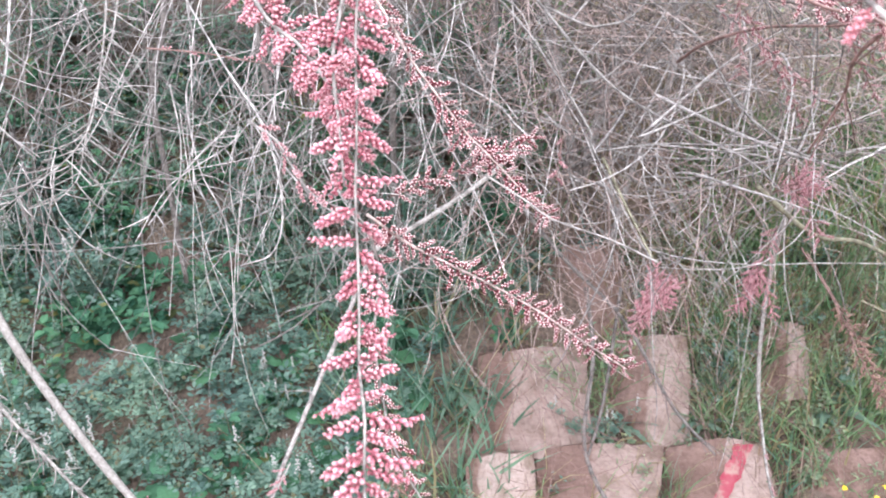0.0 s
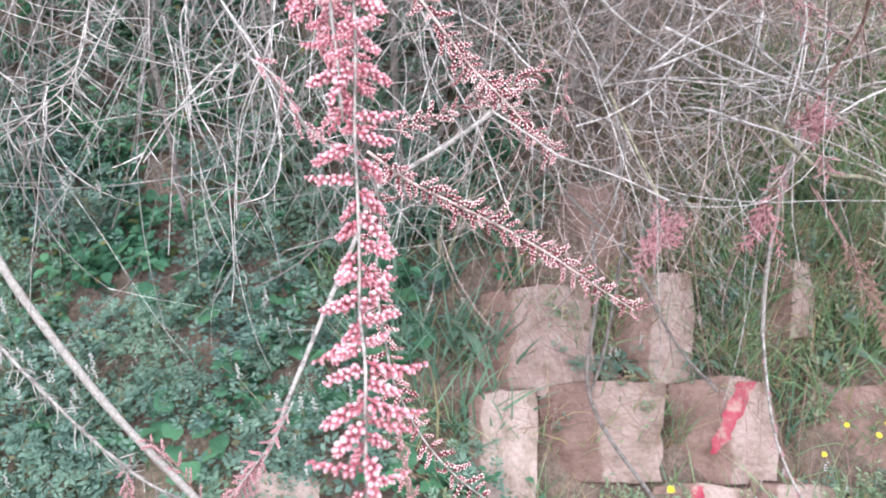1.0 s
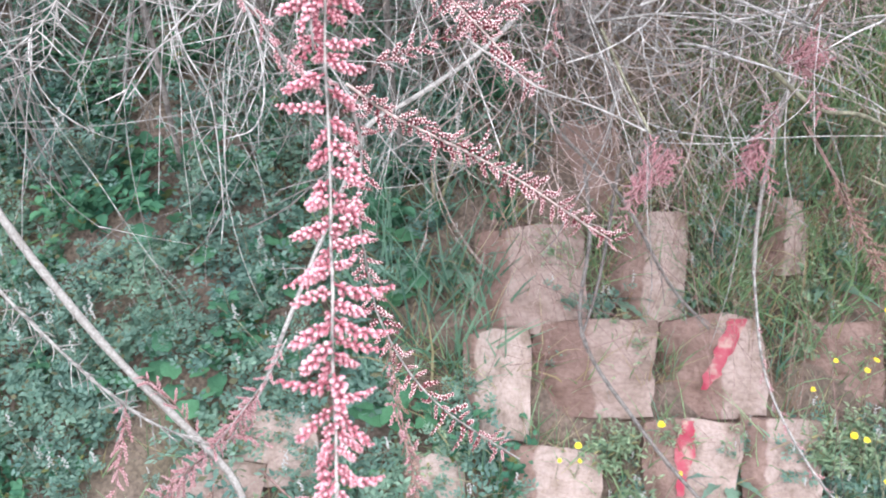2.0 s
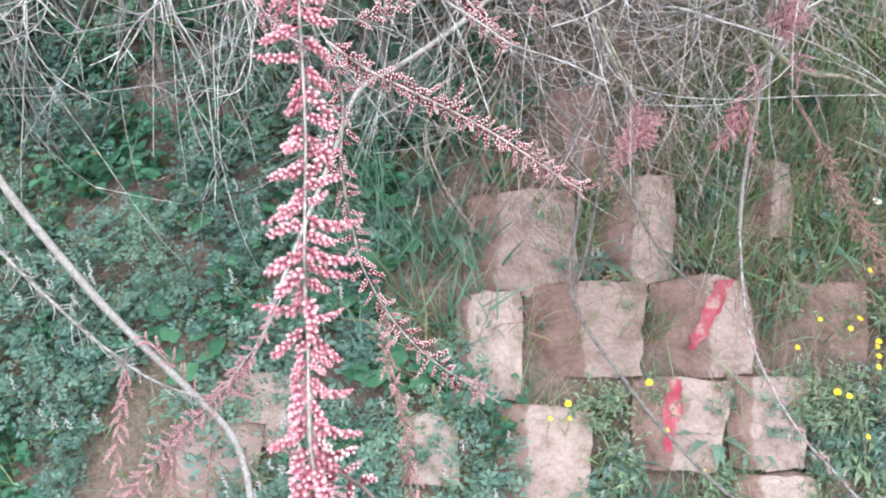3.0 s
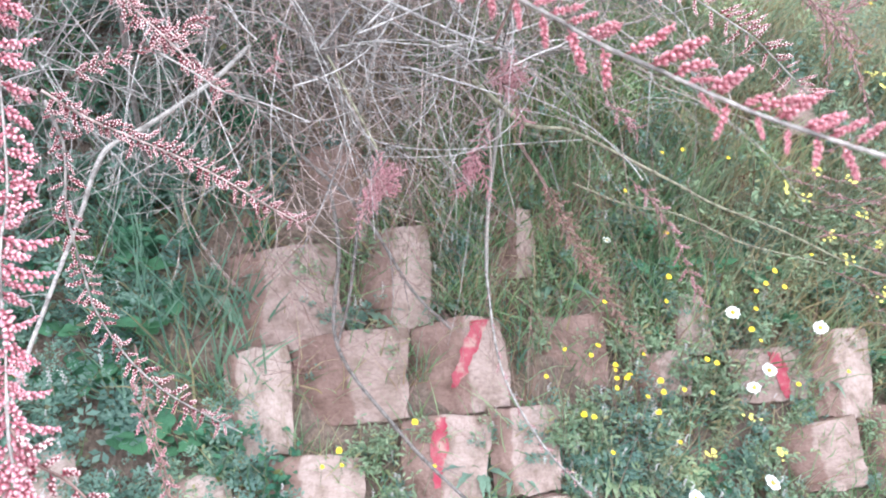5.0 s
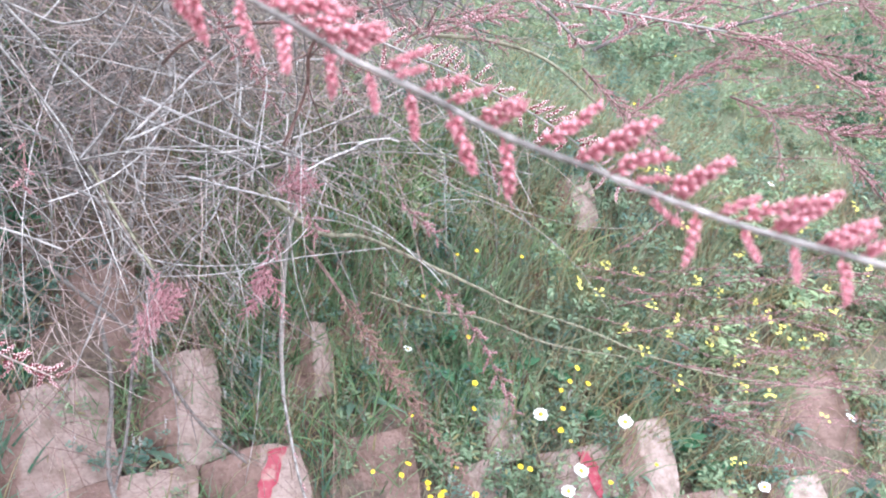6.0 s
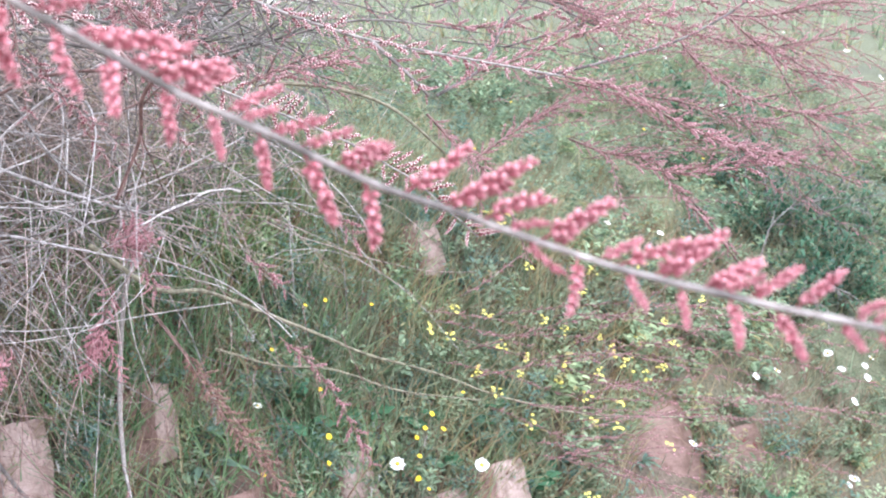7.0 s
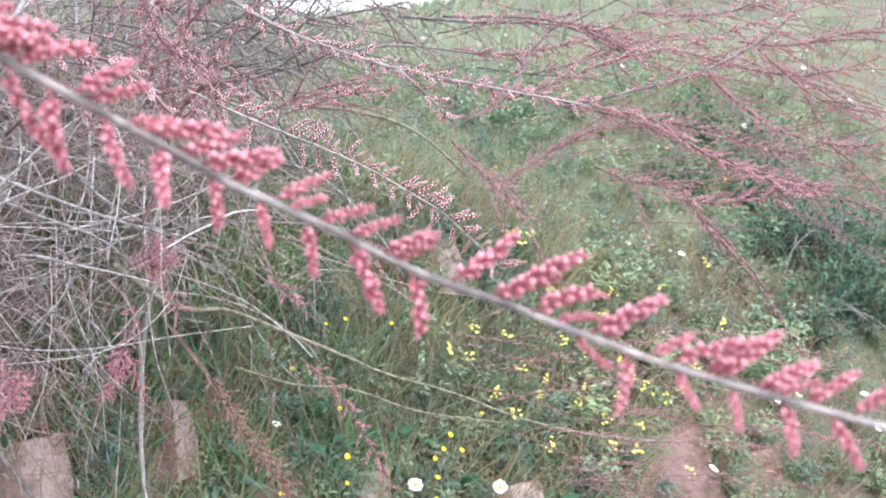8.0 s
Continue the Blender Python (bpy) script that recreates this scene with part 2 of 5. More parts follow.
    shape.add(verts, faces, [value] * len(verts))


def wander(start, direction, length, steps=7, droop=0.0, wobble=0.15, curl=None):
    """A line that starts in a direction, sags by droop and wobbles."""
    p, d = Vector(start), Vector(direction).normalized()
    curl = curl or Vector((random.gauss(0, 1), random.gauss(0, 1), random.gauss(0, 1))) * wobble
    line = [p.copy()]
    for _ in range(steps):
        d = (d + curl / steps + Vector((random.gauss(0, 1), random.gauss(0, 1), random.gauss(0, 1))) * wobble * 0.35 + Vector((0, 0, -droop / steps))).normalized()
        p = p + d * (length / steps)
        line.append(p.copy())
    return line


def unit_bud(rings, sides):
    verts, along = [Vector((0, 0, 0))], [0.0]
    for i in range(1, rings):
        t = i / rings
        r = 0.5 * math.sin(math.pi * t) ** 0.8
        for k in range(sides):
            a = 2 * math.pi * (k + 0.5 * (i % 2)) / sides
            verts.append(Vector((r * math.cos(a), r * math.sin(a), t)))
            along.append(t)
    verts.append(Vector((0, 0, 1)))
    along.append(1.0)
    faces = [(0, 1 + (k + 1) % sides, 1 + k) for k in range(sides)]
    for i in range(rings - 2):
        for k in range(sides):
            a, b = 1 + i * sides + k, 1 + i * sides + (k + 1) % sides
            faces.append((a, b, b + sides, a + sides))
    top, last = len(verts) - 1, 1 + (rings - 2) * sides
    faces += [(last + k, last + (k + 1) % sides, top) for k in range(sides)]
    return verts, faces, along


BUD_FINE, BUD_MID, BUD_TINY, BUD_ROUGH, BUD_DOT = unit_bud(4, 6), unit_bud(4, 5), unit_bud(3, 4), unit_bud(3, 3), unit_bud(2, 4)


def fill_raceme(shape, bud, length, width, count, bud_size, bend, place=None, bare=0.14):
    """A raceme along +z: a thin stalk with buds in a spiral, fuller in its upper two thirds."""
    place = place or Matrix.Identity(4)
    turn = place.to_3x3()
    line = [place @ Vector((bend * (t / 3) ** 2 * length, 0, length * t / 3)) for t in range(4)]
    tube(shape, line, bud_size * 0.26, bud_size * 0.1, 3, value=0.15)
    bv, bf, ba = bud
    for i in range(count):
        t = bare + (1 - bare) * (i + random.uniform(-0.3, 0.3)) / count
        t = min(1.0, max(0.1, t))
        a = i * 2.4 + random.uniform(-0.3, 0.3)
        lean = 1.05 - 0.55 * t
        d = Vector((math.cos(a) * math.sin(lean), math.sin(a) * math.sin(lean), math.cos(lean)))
        size = bud_size * random.uniform(0.8, 1.15) * (1.0 - 0.35 * max(0, t - 0.75) / 0.25)
        at = Vector((bend * t * t * length, 0, length * t)) + Vector((d.x, d.y, 0)) * max(0, (width - bud_size * 1.5) * 0.35)
        q = d.to_track_quat("Z", "Y").to_matrix()
        k = size
        shape.add([place @ (at + q @ Vector((v.x * k * 0.92, v.y * k * 0.92, v.z * k * 1.4))) for v in bv], bf, ba)


def raceme_set(name, bud, material, length, width, count, bud_size, kinds=6, curl=0.45, bare=0.14):
    out = []
    for i in range(kinds):
        s = Shape()
        fill_raceme(s, bud, length * random.uniform(0.75, 1.2), width, int(count * random.uniform(0.8, 1.15)), bud_size, random.uniform(-0.1, curl), None, bare)
        out.append(s.mesh(name, material))
    return out


def line_at(line, t):
    i = min(len(line) - 2, int(t * (len(line) - 1)))
    f = t * (len(line) - 1) - i
    return line[i].lerp(line[i + 1], f), (line[i + 1] - line[i]).normalized()


def raceme_poses(line, spacing, spread, start=0.02, stop=1.0, flat=None, droop=0.0, clump=0.0, wild=0.0):
    """Poses of racemes along a stem: spread is the angle in radians off the stem; flat, a camera view direction, across
    which they spread.
    """
    total = sum((b - a).length for a, b in zip(line, line[1:]))
    n = max(2, int(total * (stop - start) / spacing))
    for i in range(n):
        t = start + (stop - start) * (i + random.uniform(-0.35, 0.35) + 0.5) / n
        if clump and noise.noise((t * 13, spacing * 900, total * 7)) < clump - 0.5:
            continue
        if random.random() < 0.35 * wild:
            continue
        p, d = line_at(line, min(0.999, max(0, t)))
        a = i * 2.4 + random.uniform(-0.5, 0.5)
        side = d.orthogonal().normalized()
        side = side * math.cos(a) + d.cross(side) * math.sin(a)
        if flat is not None:
            face = flat[0].lerp(flat[1], t) if isinstance(flat, tuple) else flat
            across = d.cross(face).normalized()
            side = (across * (1 if (i % 3 == 1 if wild else i % 2) else -1) + (0.38 if wild else 0.8) * side).normalized()
        ang = spread * random.uniform(0.75 - 0.15 * wild, 1.2 + 0.1 * wild) * (1.05 if wild and side.z < 0 else 0.95)
        fall = droop[0] + (droop[1] - droop[0]) * t if isinstance(droop, tuple) else droop
        out = d * math.cos(ang) + side * math.sin(ang) + Vector((0, 0, -fall))
        turn = out.to_track_quat("Z", "Y").to_matrix().to_4x4()
        size = random.uniform(0.7 - 0.2 * wild, 1.15 + 0.2 * wild) * (1.0 if t < 0.85 else 0.8)
        yield Matrix.Translation(p) @ turn @ pose(0, 0, 0, 0, 0, random.uniform(0, 360)) @ Matrix.Scale(size, 4)


# ---- ground: the bank and the meadow beyond it, one sheet ----
def spaced(lo, hi, step, end, grow):
    mid = list(np.arange(lo, hi, step))
    up, down, d = [], [], step
    while (up[-1] if up else hi) < end:
        d *= grow
        up.append((up[-1] if up else hi) + d)
    d = step
    while (down[-1] if down else lo) > -end:
        d *= grow
        down.append((down[-1] if down else lo) - d)
    return down[::-1] + mid + up


gx, gy = spaced(-1.6, 3.0, 0.03, 900, 1.16), spaced(0.9, 3.2, 0.03, 900, 1.16)
sheet = Shape()
sheet.add([Vector((x, y, ground_z(x, y))) for y in gy for x in gx],
          [(j * len(gx) + i, j * len(gx) + i + 1, (j + 1) * len(gx) + i + 1, (j + 1) * len(gx) + i)
           for j in range(len(gy) - 1) for i in range(len(gx) - 1)])
ground = new("ground", sheet.mesh("ground", SOIL))
tagged(ground, "steep reddish earth bank rising to a green meadow", "ground", "", "structure")


# ---- the tamarisk ----
HOME = Vector((0.30, 2.02, 1.02))
shrub = thing("tamarisk_shrub", HOME, "tamarisk shrub with grey dry twigs and pink flower branches", "shrub")

NEAR_SET = raceme_set("raceme", BUD_FINE, BUD_NEAR, 0.0170, 0.0037, 26, 0.00185, 12, 0.4, 0.17)
MAIN_SET = raceme_set("raceme", BUD_MID, BUD, 0.0190, 0.0060, 27, 0.00245, 10, 0.8)
SMALL_SET = raceme_set("raceme", BUD_MID, BUD_RED, 0.0135, 0.0036, 22, 0.00175, 8, 1.0)
SPACED_SET = raceme_set("raceme", BUD_MID, BUD_TIPPED, 0.0225, 0.0040, 26, 0.0020, 6, 0.3)


def flowering(points, r0, r1, bark_material, kinds, spacing, spread, label="", flat=None, droop=0.0, start=0.02, stop=1.0, steps=8, sides=6, clump=0.0, size=1.0, wild=0.0):
    """A flowering branch whose racemes are pieces of their own."""
    line = smooth_line(points, steps)
    s = Shape()
    tube(s, line, r0, r1, sides, 0.1)
    stem = part("flowering_branch", s, bark_material, shrub, label, home=HOME)
    for m in raceme_poses(line, spacing, spread, start, stop, flat, droop, clump, wild):
        r = new("raceme", random.choice(kinds))
        r.parent, r.matrix_basis = stem, m @ Matrix.Scale(size, 4)
    return line


def flower_spray(lines, r0, r1, bark_material, bud_mat, bud, length, width, count, bud_size, spacing, spread, label="", droop=0.0, start=0.03, stop=1.0, clump=0.0, joined=False):
    """Flowering twigs farther off: each stem a part, with its racemes joined under it."""
    s, f = Shape(), Shape()
    for line in lines:
        tube(s, line, r0, r1, 4)
        for m in raceme_poses(line, spacing, spread, start, stop, None, droop, clump):
            fill_raceme(f, bud, length * random.uniform(0.7, 1.2), width, count, bud_size, random.uniform(-0.1, 0.4), m)
        if not joined or line is lines[-1]:
            stem = part("flowering_branch", s, bark_material, shrub, label, "stuff" if joined else "", home=HOME)
            part("raceme_spray", f, bud_mat, stem, "", "stuff")
            s, f = Shape(), Shape()


# roughly the camera's view direction; racemes are fanned out across it
VIEW_AXIS = Vector((0, -1, 0.3)).normalized()
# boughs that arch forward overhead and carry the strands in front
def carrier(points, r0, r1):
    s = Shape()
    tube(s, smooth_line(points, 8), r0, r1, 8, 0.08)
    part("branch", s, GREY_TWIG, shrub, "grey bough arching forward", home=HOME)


TOP_MAIN, TOP_SIDE, TOP_NEAR = [(-0.043, 0.526, 1.448)][0], [(-0.128, 0.606, 1.422)][0], [(0.108, 0.312, 1.420)][0]
TOP_BACK, TOP_FAR, TOP_RIGHT = [(-0.058, 0.698, 1.417)][0], [(0.407, 0.985, 1.435)][0], [(0.205, 0.586, 1.414)][0]
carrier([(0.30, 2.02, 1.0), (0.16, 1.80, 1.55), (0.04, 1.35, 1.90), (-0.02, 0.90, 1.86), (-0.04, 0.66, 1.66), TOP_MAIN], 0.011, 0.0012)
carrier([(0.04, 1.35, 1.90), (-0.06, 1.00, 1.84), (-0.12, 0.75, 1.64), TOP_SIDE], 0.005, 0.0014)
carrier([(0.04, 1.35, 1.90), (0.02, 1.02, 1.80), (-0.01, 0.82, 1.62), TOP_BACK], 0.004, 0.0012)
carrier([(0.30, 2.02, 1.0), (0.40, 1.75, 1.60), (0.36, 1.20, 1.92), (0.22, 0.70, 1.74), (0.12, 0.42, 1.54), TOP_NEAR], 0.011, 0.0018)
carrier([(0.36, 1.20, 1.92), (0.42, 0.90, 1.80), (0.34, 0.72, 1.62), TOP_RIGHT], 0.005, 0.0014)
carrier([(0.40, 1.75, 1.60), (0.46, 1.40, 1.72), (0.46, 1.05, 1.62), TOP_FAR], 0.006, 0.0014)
# the strand that hangs in front
flowering([(-0.043, 0.526, 1.448), (-0.042, 0.488, 1.412), (-0.043, 0.473, 1.379), (-0.042, 0.460, 1.347), (-0.042, 0.443, 1.306), (-0.039, 0.418, 1.267), (-0.038, 0.398, 1.241)] + [(-0.031, 0.343, 1.238), (-0.030, 0.324, 1.218), (-0.028, 0.307, 1.196), (-0.027, 0.294, 1.182)], 0.0008, 0.0006, MOTTLED_TWIG, MAIN_SET, 0.0050, 1.25,
          "pink flowering branch hanging from the tamarisk", flat=VIEW_AXIS, droop=(0.0, 0.35))
flowering([(-0.027, 0.294, 1.182), (-0.026, 0.282, 1.167), (-0.023, 0.271, 1.155), (-0.019, 0.256, 1.144)], 0.0010, 0.0006, PALE_TWIG, MAIN_SET, 0.0033, 1.1, flat=VIEW_AXIS, droop=0.35)
flowering([(-0.025, 0.285, 1.171), (-0.017, 0.279, 1.157), (-0.004, 0.282, 1.142), (0.015, 0.277, 1.117)], 0.0009, 0.0005, BROWN_TWIG, SMALL_SET, 0.006, 1.0, flat=VIEW_AXIS, size=1.1)
# its side branch behind
flowering([(-0.128, 0.606, 1.422), (-0.105, 0.570, 1.391), (-0.082, 0.544, 1.376), (-0.066, 0.515, 1.362), (-0.055, 0.495, 1.349), (-0.047, 0.473, 1.334)], 0.0014, 0.0008, PALE_TWIG, MAIN_SET, 0.0040, 1.1, "pink flowering twig", flat=VIEW_AXIS)
flowering([(-0.048, 0.498, 1.418), (-0.052, 0.487, 1.393), (-0.055, 0.476, 1.371), (-0.051, 0.463, 1.338), (-0.048, 0.449, 1.312)], 0.0012, 0.0006, PALE_TWIG, MAIN_SET, 0.0065, 1.0, flat=VIEW_AXIS)
# strands a little farther off, with smaller and darker racemes
flowering([(-0.058, 0.698, 1.417), (-0.038, 0.689, 1.386), (-0.021, 0.679, 1.358), (0.003, 0.666, 1.327), (0.019, 0.664, 1.307), (0.039, 0.650, 1.289), (0.059, 0.644, 1.268), (0.077, 0.639, 1.251)], 0.0012, 0.0006, ROSY_TWIG, SMALL_SET, 0.0031, 1.0, "dark pink flowering branch", flat=VIEW_AXIS)
flowering([(0.020, 0.670, 1.282), (0.040, 0.661, 1.293), (0.068, 0.660, 1.308)], 0.0007, 0.0004, BROWN_TWIG, SMALL_SET, 0.0034, 0.8, flat=VIEW_AXIS)
flowering([(-0.038, 0.665, 1.262), (-0.014, 0.668, 1.271), (0.020, 0.670, 1.284)], 0.0007, 0.0004, BROWN_TWIG, SMALL_SET, 0.0036, 0.9, flat=VIEW_AXIS)
flowering([(-0.050, 0.603, 1.263), (-0.024, 0.609, 1.242), (0.007, 0.615, 1.224), (0.038, 0.615, 1.208), (0.070, 0.612, 1.190), (0.101, 0.605, 1.170), (0.128, 0.599, 1.154)], 0.0012, 0.0006, ROSY_TWIG, SMALL_SET, 0.0030, 1.0, "dark pink flowering branch", flat=VIEW_AXIS)
flowering([(-0.052, 0.624, 1.252), (-0.045, 0.636, 1.212), (-0.050, 0.642, 1.161), (-0.044, 0.646, 1.107), (-0.037, 0.643, 1.073), (-0.015, 0.645, 1.025), (0.013, 0.641, 0.993), (0.047, 0.647, 0.962), (0.073, 0.647, 0.943)], 0.0013, 0.0006, PALE_TWIG, SMALL_SET, 0.0045, 1.1, "flowering branch with small dark pink racemes", flat=VIEW_AXIS, stop=0.93, size=1.1)
# the branch that reaches out over the path
# both flat vectors follow the camera's view, so its racemes spread across the picture
flowering([(0.1081, 0.3117, 1.4200), (0.1160, 0.2879, 1.4081), (0.1218, 0.2692, 1.3990), (0.1251, 0.2535, 1.3905), (0.1307, 0.2525, 1.3866), (0.1364, 0.2512, 1.3830), (0.1463, 0.2484, 1.3771), (0.1554, 0.2452, 1.3716), (0.1668, 0.2404, 1.3646), (0.1762, 0.2356, 1.3586), (0.1845, 0.2308, 1.3544), (0.1947, 0.2240, 1.3489), (0.2046, 0.2163, 1.3428), (0.2140, 0.2080, 1.3381), (0.2230, 0.1991, 1.3344), (0.2313, 0.1897, 1.3304), (0.2388, 0.1800, 1.3269), (0.2455, 0.1700, 1.3239), (0.2516, 0.1602, 1.3219), (0.2569, 0.1504, 1.3204), (0.2606, 0.1427, 1.3193), (0.2653, 0.1314, 1.3183), (0.2680, 0.1242, 1.3177)], 0.00095, 0.0007, MOTTLED_TWIG, NEAR_SET, 0.0041, 0.9,
          "bright pink flowering branch, close by", flat=(Vector((-0.19, -0.97, 0.1)), Vector((-0.8, -0.55, 0.25))), sides=8, steps=8, size=0.94, wild=0.45)
flowering([(0.403, 0.914, 1.388), (0.437, 0.893, 1.367), (0.491, 0.860, 1.341), (0.525, 0.833, 1.325), (0.559, 0.803, 1.306), (0.590, 0.772, 1.283), (0.604, 0.751, 1.270), (0.623, 0.723, 1.244), (0.637, 0.697, 1.222)], 0.0013, 0.0006, PALE_TWIG, SPACED_SET, 0.0062, 1.2, "flowering twig with spaced white-tipped racemes", flat=Vector((-0.6, -0.75, 0.3)), start=0.12, wild=0.1)
flowering([(0.374, 0.908, 1.469), (0.395, 0.905, 1.421), (0.427, 0.894, 1.391), (0.448, 0.885, 1.328)], 0.0014, 0.0007, BROWN_TWIG, SMALL_SET, 0.0045, 0.9, flat=Vector((-0.6, -0.75, 0.3)))
flowering([(0.424, 0.889, 1.480), (0.409, 0.900, 1.421), (0.417, 0.898, 1.370), (0.434, 0.891, 1.334)], 0.0012, 0.0007, BROWN_TWIG, SMALL_SET, 0.0048, 0.9)

for k, twig in enumerate(([(0.451, 0.878, 1.481), (0.426, 0.914, 1.442), (0.413, 0.942, 1.407), (0.419, 0.951, 1.364)], [(0.406, 0.896, 1.480), (0.388, 0.927, 1.442), (0.388, 0.940, 1.412), (0.415, 0.952, 1.381)], [(0.526, 0.954, 1.483), (0.490, 0.975, 1.432), (0.469, 0.985, 1.398), (0.451, 0.992, 1.347)], [(0.393, 0.958, 1.433), (0.436, 0.944, 1.407), (0.470, 0.931, 1.381), (0.489, 0.923, 1.370)])):
    flowering(twig, 0.0012, 0.0006, BROWN_TWIG, SMALL_SET, 0.0050, 1.0)
# a thicket of small dark pink racemes on crossing twigs
for k in range(13):
    p = Vector(TOP_FAR) + Vector((random.uniform(-0.10, 0.10), random.uniform(-0.05, 0.22), random.uniform(-0.06, 0.07)))
    d = Vector((random.gauss(0.35, 0.5), random.gauss(0, 0.3), random.gauss(-0.35, 0.5)))
    flowering(wander(p, d, random.uniform(0.09, 0.2), 5, 0.2, 0.12), 0.0011, 0.0005, random.choice((BROWN_TWIG, DARK_TWIG)), SMALL_SET, random.uniform(0.0045, 0.008), 1.0, steps=3, sides=4)
# flowering twigs in the middle distance


def many(*groups):
    return [smooth_line(g, 6) for g in groups]


flower_spray(many([(0.437, 0.937, 1.486), (0.510, 0.910, 1.443), (0.574, 0.889, 1.420), (0.628, 0.869, 1.405), (0.705, 0.826, 1.390), (0.806, 0.763, 1.371)], [(0.628, 0.869, 1.405), (0.663, 0.858, 1.375), (0.696, 0.858, 1.348)]), 0.0026, 0.0014, PALE_TWIG, BUD_TIPPED, BUD_MID, 0.019, 0.004, 20, 0.0022, 0.0062, 1.0, "flowering branch with pale grey bark", start=0.1)
flower_spray(many([(0.806, 0.763, 1.371), (0.865, 0.729, 1.358), (0.914, 0.700, 1.325), (0.964, 0.664, 1.300), (1.015, 0.621, 1.286)], [(0.924, 0.777, 1.273), (0.959, 0.732, 1.264), (0.993, 0.689, 1.270), (1.035, 0.627, 1.286)]), 0.0016, 0.0007, BROWN_TWIG, BUD_FAR, BUD_MID, 0.019, 0.004, 18, 0.0024, 0.008, 0.6, "dusty pink flowering twigs")
flower_spray(many([(0.785, 0.784, 1.369), (0.883, 0.755, 1.393), (0.962, 0.736, 1.416), (1.036, 0.718, 1.454), (1.094, 0.716, 1.492)], [(0.703, 0.853, 1.349), (0.773, 0.862, 1.381), (0.823, 0.882, 1.433), (0.892, 0.882, 1.487)]), 0.0022, 0.0012, DARK_TWIG, BUD_FAR, BUD_ROUGH, 0.020, 0.004, 13, 0.0026, 0.0085, 0.6, "arching red-brown flowering twigs")
flower_spray(many([(0.773, 0.862, 1.375), (0.839, 0.842, 1.400), (0.897, 0.811, 1.426), (0.980, 0.776, 1.446), (1.088, 0.726, 1.486)], [(0.519, 0.908, 1.356), (0.569, 0.882, 1.375), (0.617, 0.853, 1.384)], [(0.752, 0.940, 1.433), (0.816, 0.915, 1.428), (0.885, 0.892, 1.442), (0.967, 0.879, 1.464)]), 0.0013, 0.0006, BROWN_TWIG, BUD_FAR, BUD_ROUGH, 0.020, 0.0045, 16, 0.003, 0.009, 0.6, "dusty pink flowering twigs")
# crossing twigs over the crown of the shrub, with few small racemes
crossing = []
for a in [(0.406, 1.110, 1.453), (0.491, 1.132, 1.484), (0.581, 1.153, 1.450), (0.597, 1.031, 1.488), (0.704, 1.089, 1.459), (0.778, 1.098, 1.505), (0.811, 1.019, 1.459), (0.897, 1.012, 1.484), (0.555, 1.219, 1.425), (0.715, 1.199, 1.435)]:
    for _ in range(3):
        d = Vector((random.gauss(0.8, 0.6), random.gauss(-0.2, 0.5), random.gauss(0, 0.25)))
        crossing.append(wander(Vector(a) - d.normalized() * 0.1 + Vector((random.gauss(0, 0.05), random.gauss(0, 0.08), random.gauss(0, 0.03))), d, random.uniform(0.14, 0.32), 8, 0.2, 0.14))
flower_spray(crossing, 0.0013, 0.0006, DARK_TWIG, BUD_FAR, BUD_ROUGH, 0.013, 0.003, 8, 0.0021, 0.024, 0.8, "crossing twigs with small dark pink racemes", joined=True)
# the pink veil to the side: long plumes with short racemes that lean forward, and fainter twigs behind them
PLUMES = many(
    [(0.691, 0.875, 1.394), (0.775, 0.847, 1.386), (0.859, 0.811, 1.366), (0.928, 0.781, 1.348), (1.000, 0.738, 1.313), (1.052, 0.716, 1.295), (1.114, 0.674, 1.283)],
    [(1.026, 0.795, 1.257), (1.070, 0.721, 1.274), (1.100, 0.660, 1.286)],
    [(0.817, 0.877, 1.404), (0.893, 0.850, 1.428), (0.947, 0.841, 1.446), (1.013, 0.816, 1.460)],
    [(1.032, 0.797, 1.420), (1.035, 0.777, 1.397), (1.047, 0.745, 1.370), (1.064, 0.703, 1.345), (1.089, 0.644, 1.333), (1.112, 0.584, 1.338)],
    [(1.009, 0.823, 1.440), (1.058, 0.804, 1.430), (1.114, 0.771, 1.417), (1.172, 0.729, 1.417), (1.238, 0.663, 1.447)],
    [(0.791, 0.893, 1.275), (0.848, 0.892, 1.305), (0.904, 0.887, 1.330), (0.962, 0.876, 1.351)],
    [(0.908, 0.856, 1.297), (0.931, 0.813, 1.282), (0.956, 0.765, 1.276), (0.961, 0.733, 1.244), (0.968, 0.697, 1.215)],
    [(1.092, 0.798, 1.454), (1.142, 0.757, 1.451), (1.190, 0.711, 1.466), (1.235, 0.665, 1.480)],
    [(0.734, 0.938, 1.468), (0.794, 0.908, 1.470), (0.850, 0.877, 1.468), (0.901, 0.847, 1.455), (0.931, 0.835, 1.440)],
    [(0.968, 0.864, 1.486), (1.043, 0.829, 1.484), (1.114, 0.791, 1.499), (1.173, 0.760, 1.523)],
    [(0.569, 1.039, 1.357), (0.620, 1.014, 1.384), (0.677, 0.981, 1.392)],
    [(0.747, 0.932, 1.326), (0.763, 0.896, 1.293), (0.774, 0.862, 1.268), (0.782, 0.830, 1.245)],
    [(1.075, 0.901, 1.351), (1.092, 0.829, 1.341), (1.102, 0.757, 1.323), (1.104, 0.695, 1.318)],
    [(1.101, 0.786, 1.454), (1.114, 0.742, 1.415), (1.126, 0.693, 1.382), (1.144, 0.631, 1.368)])
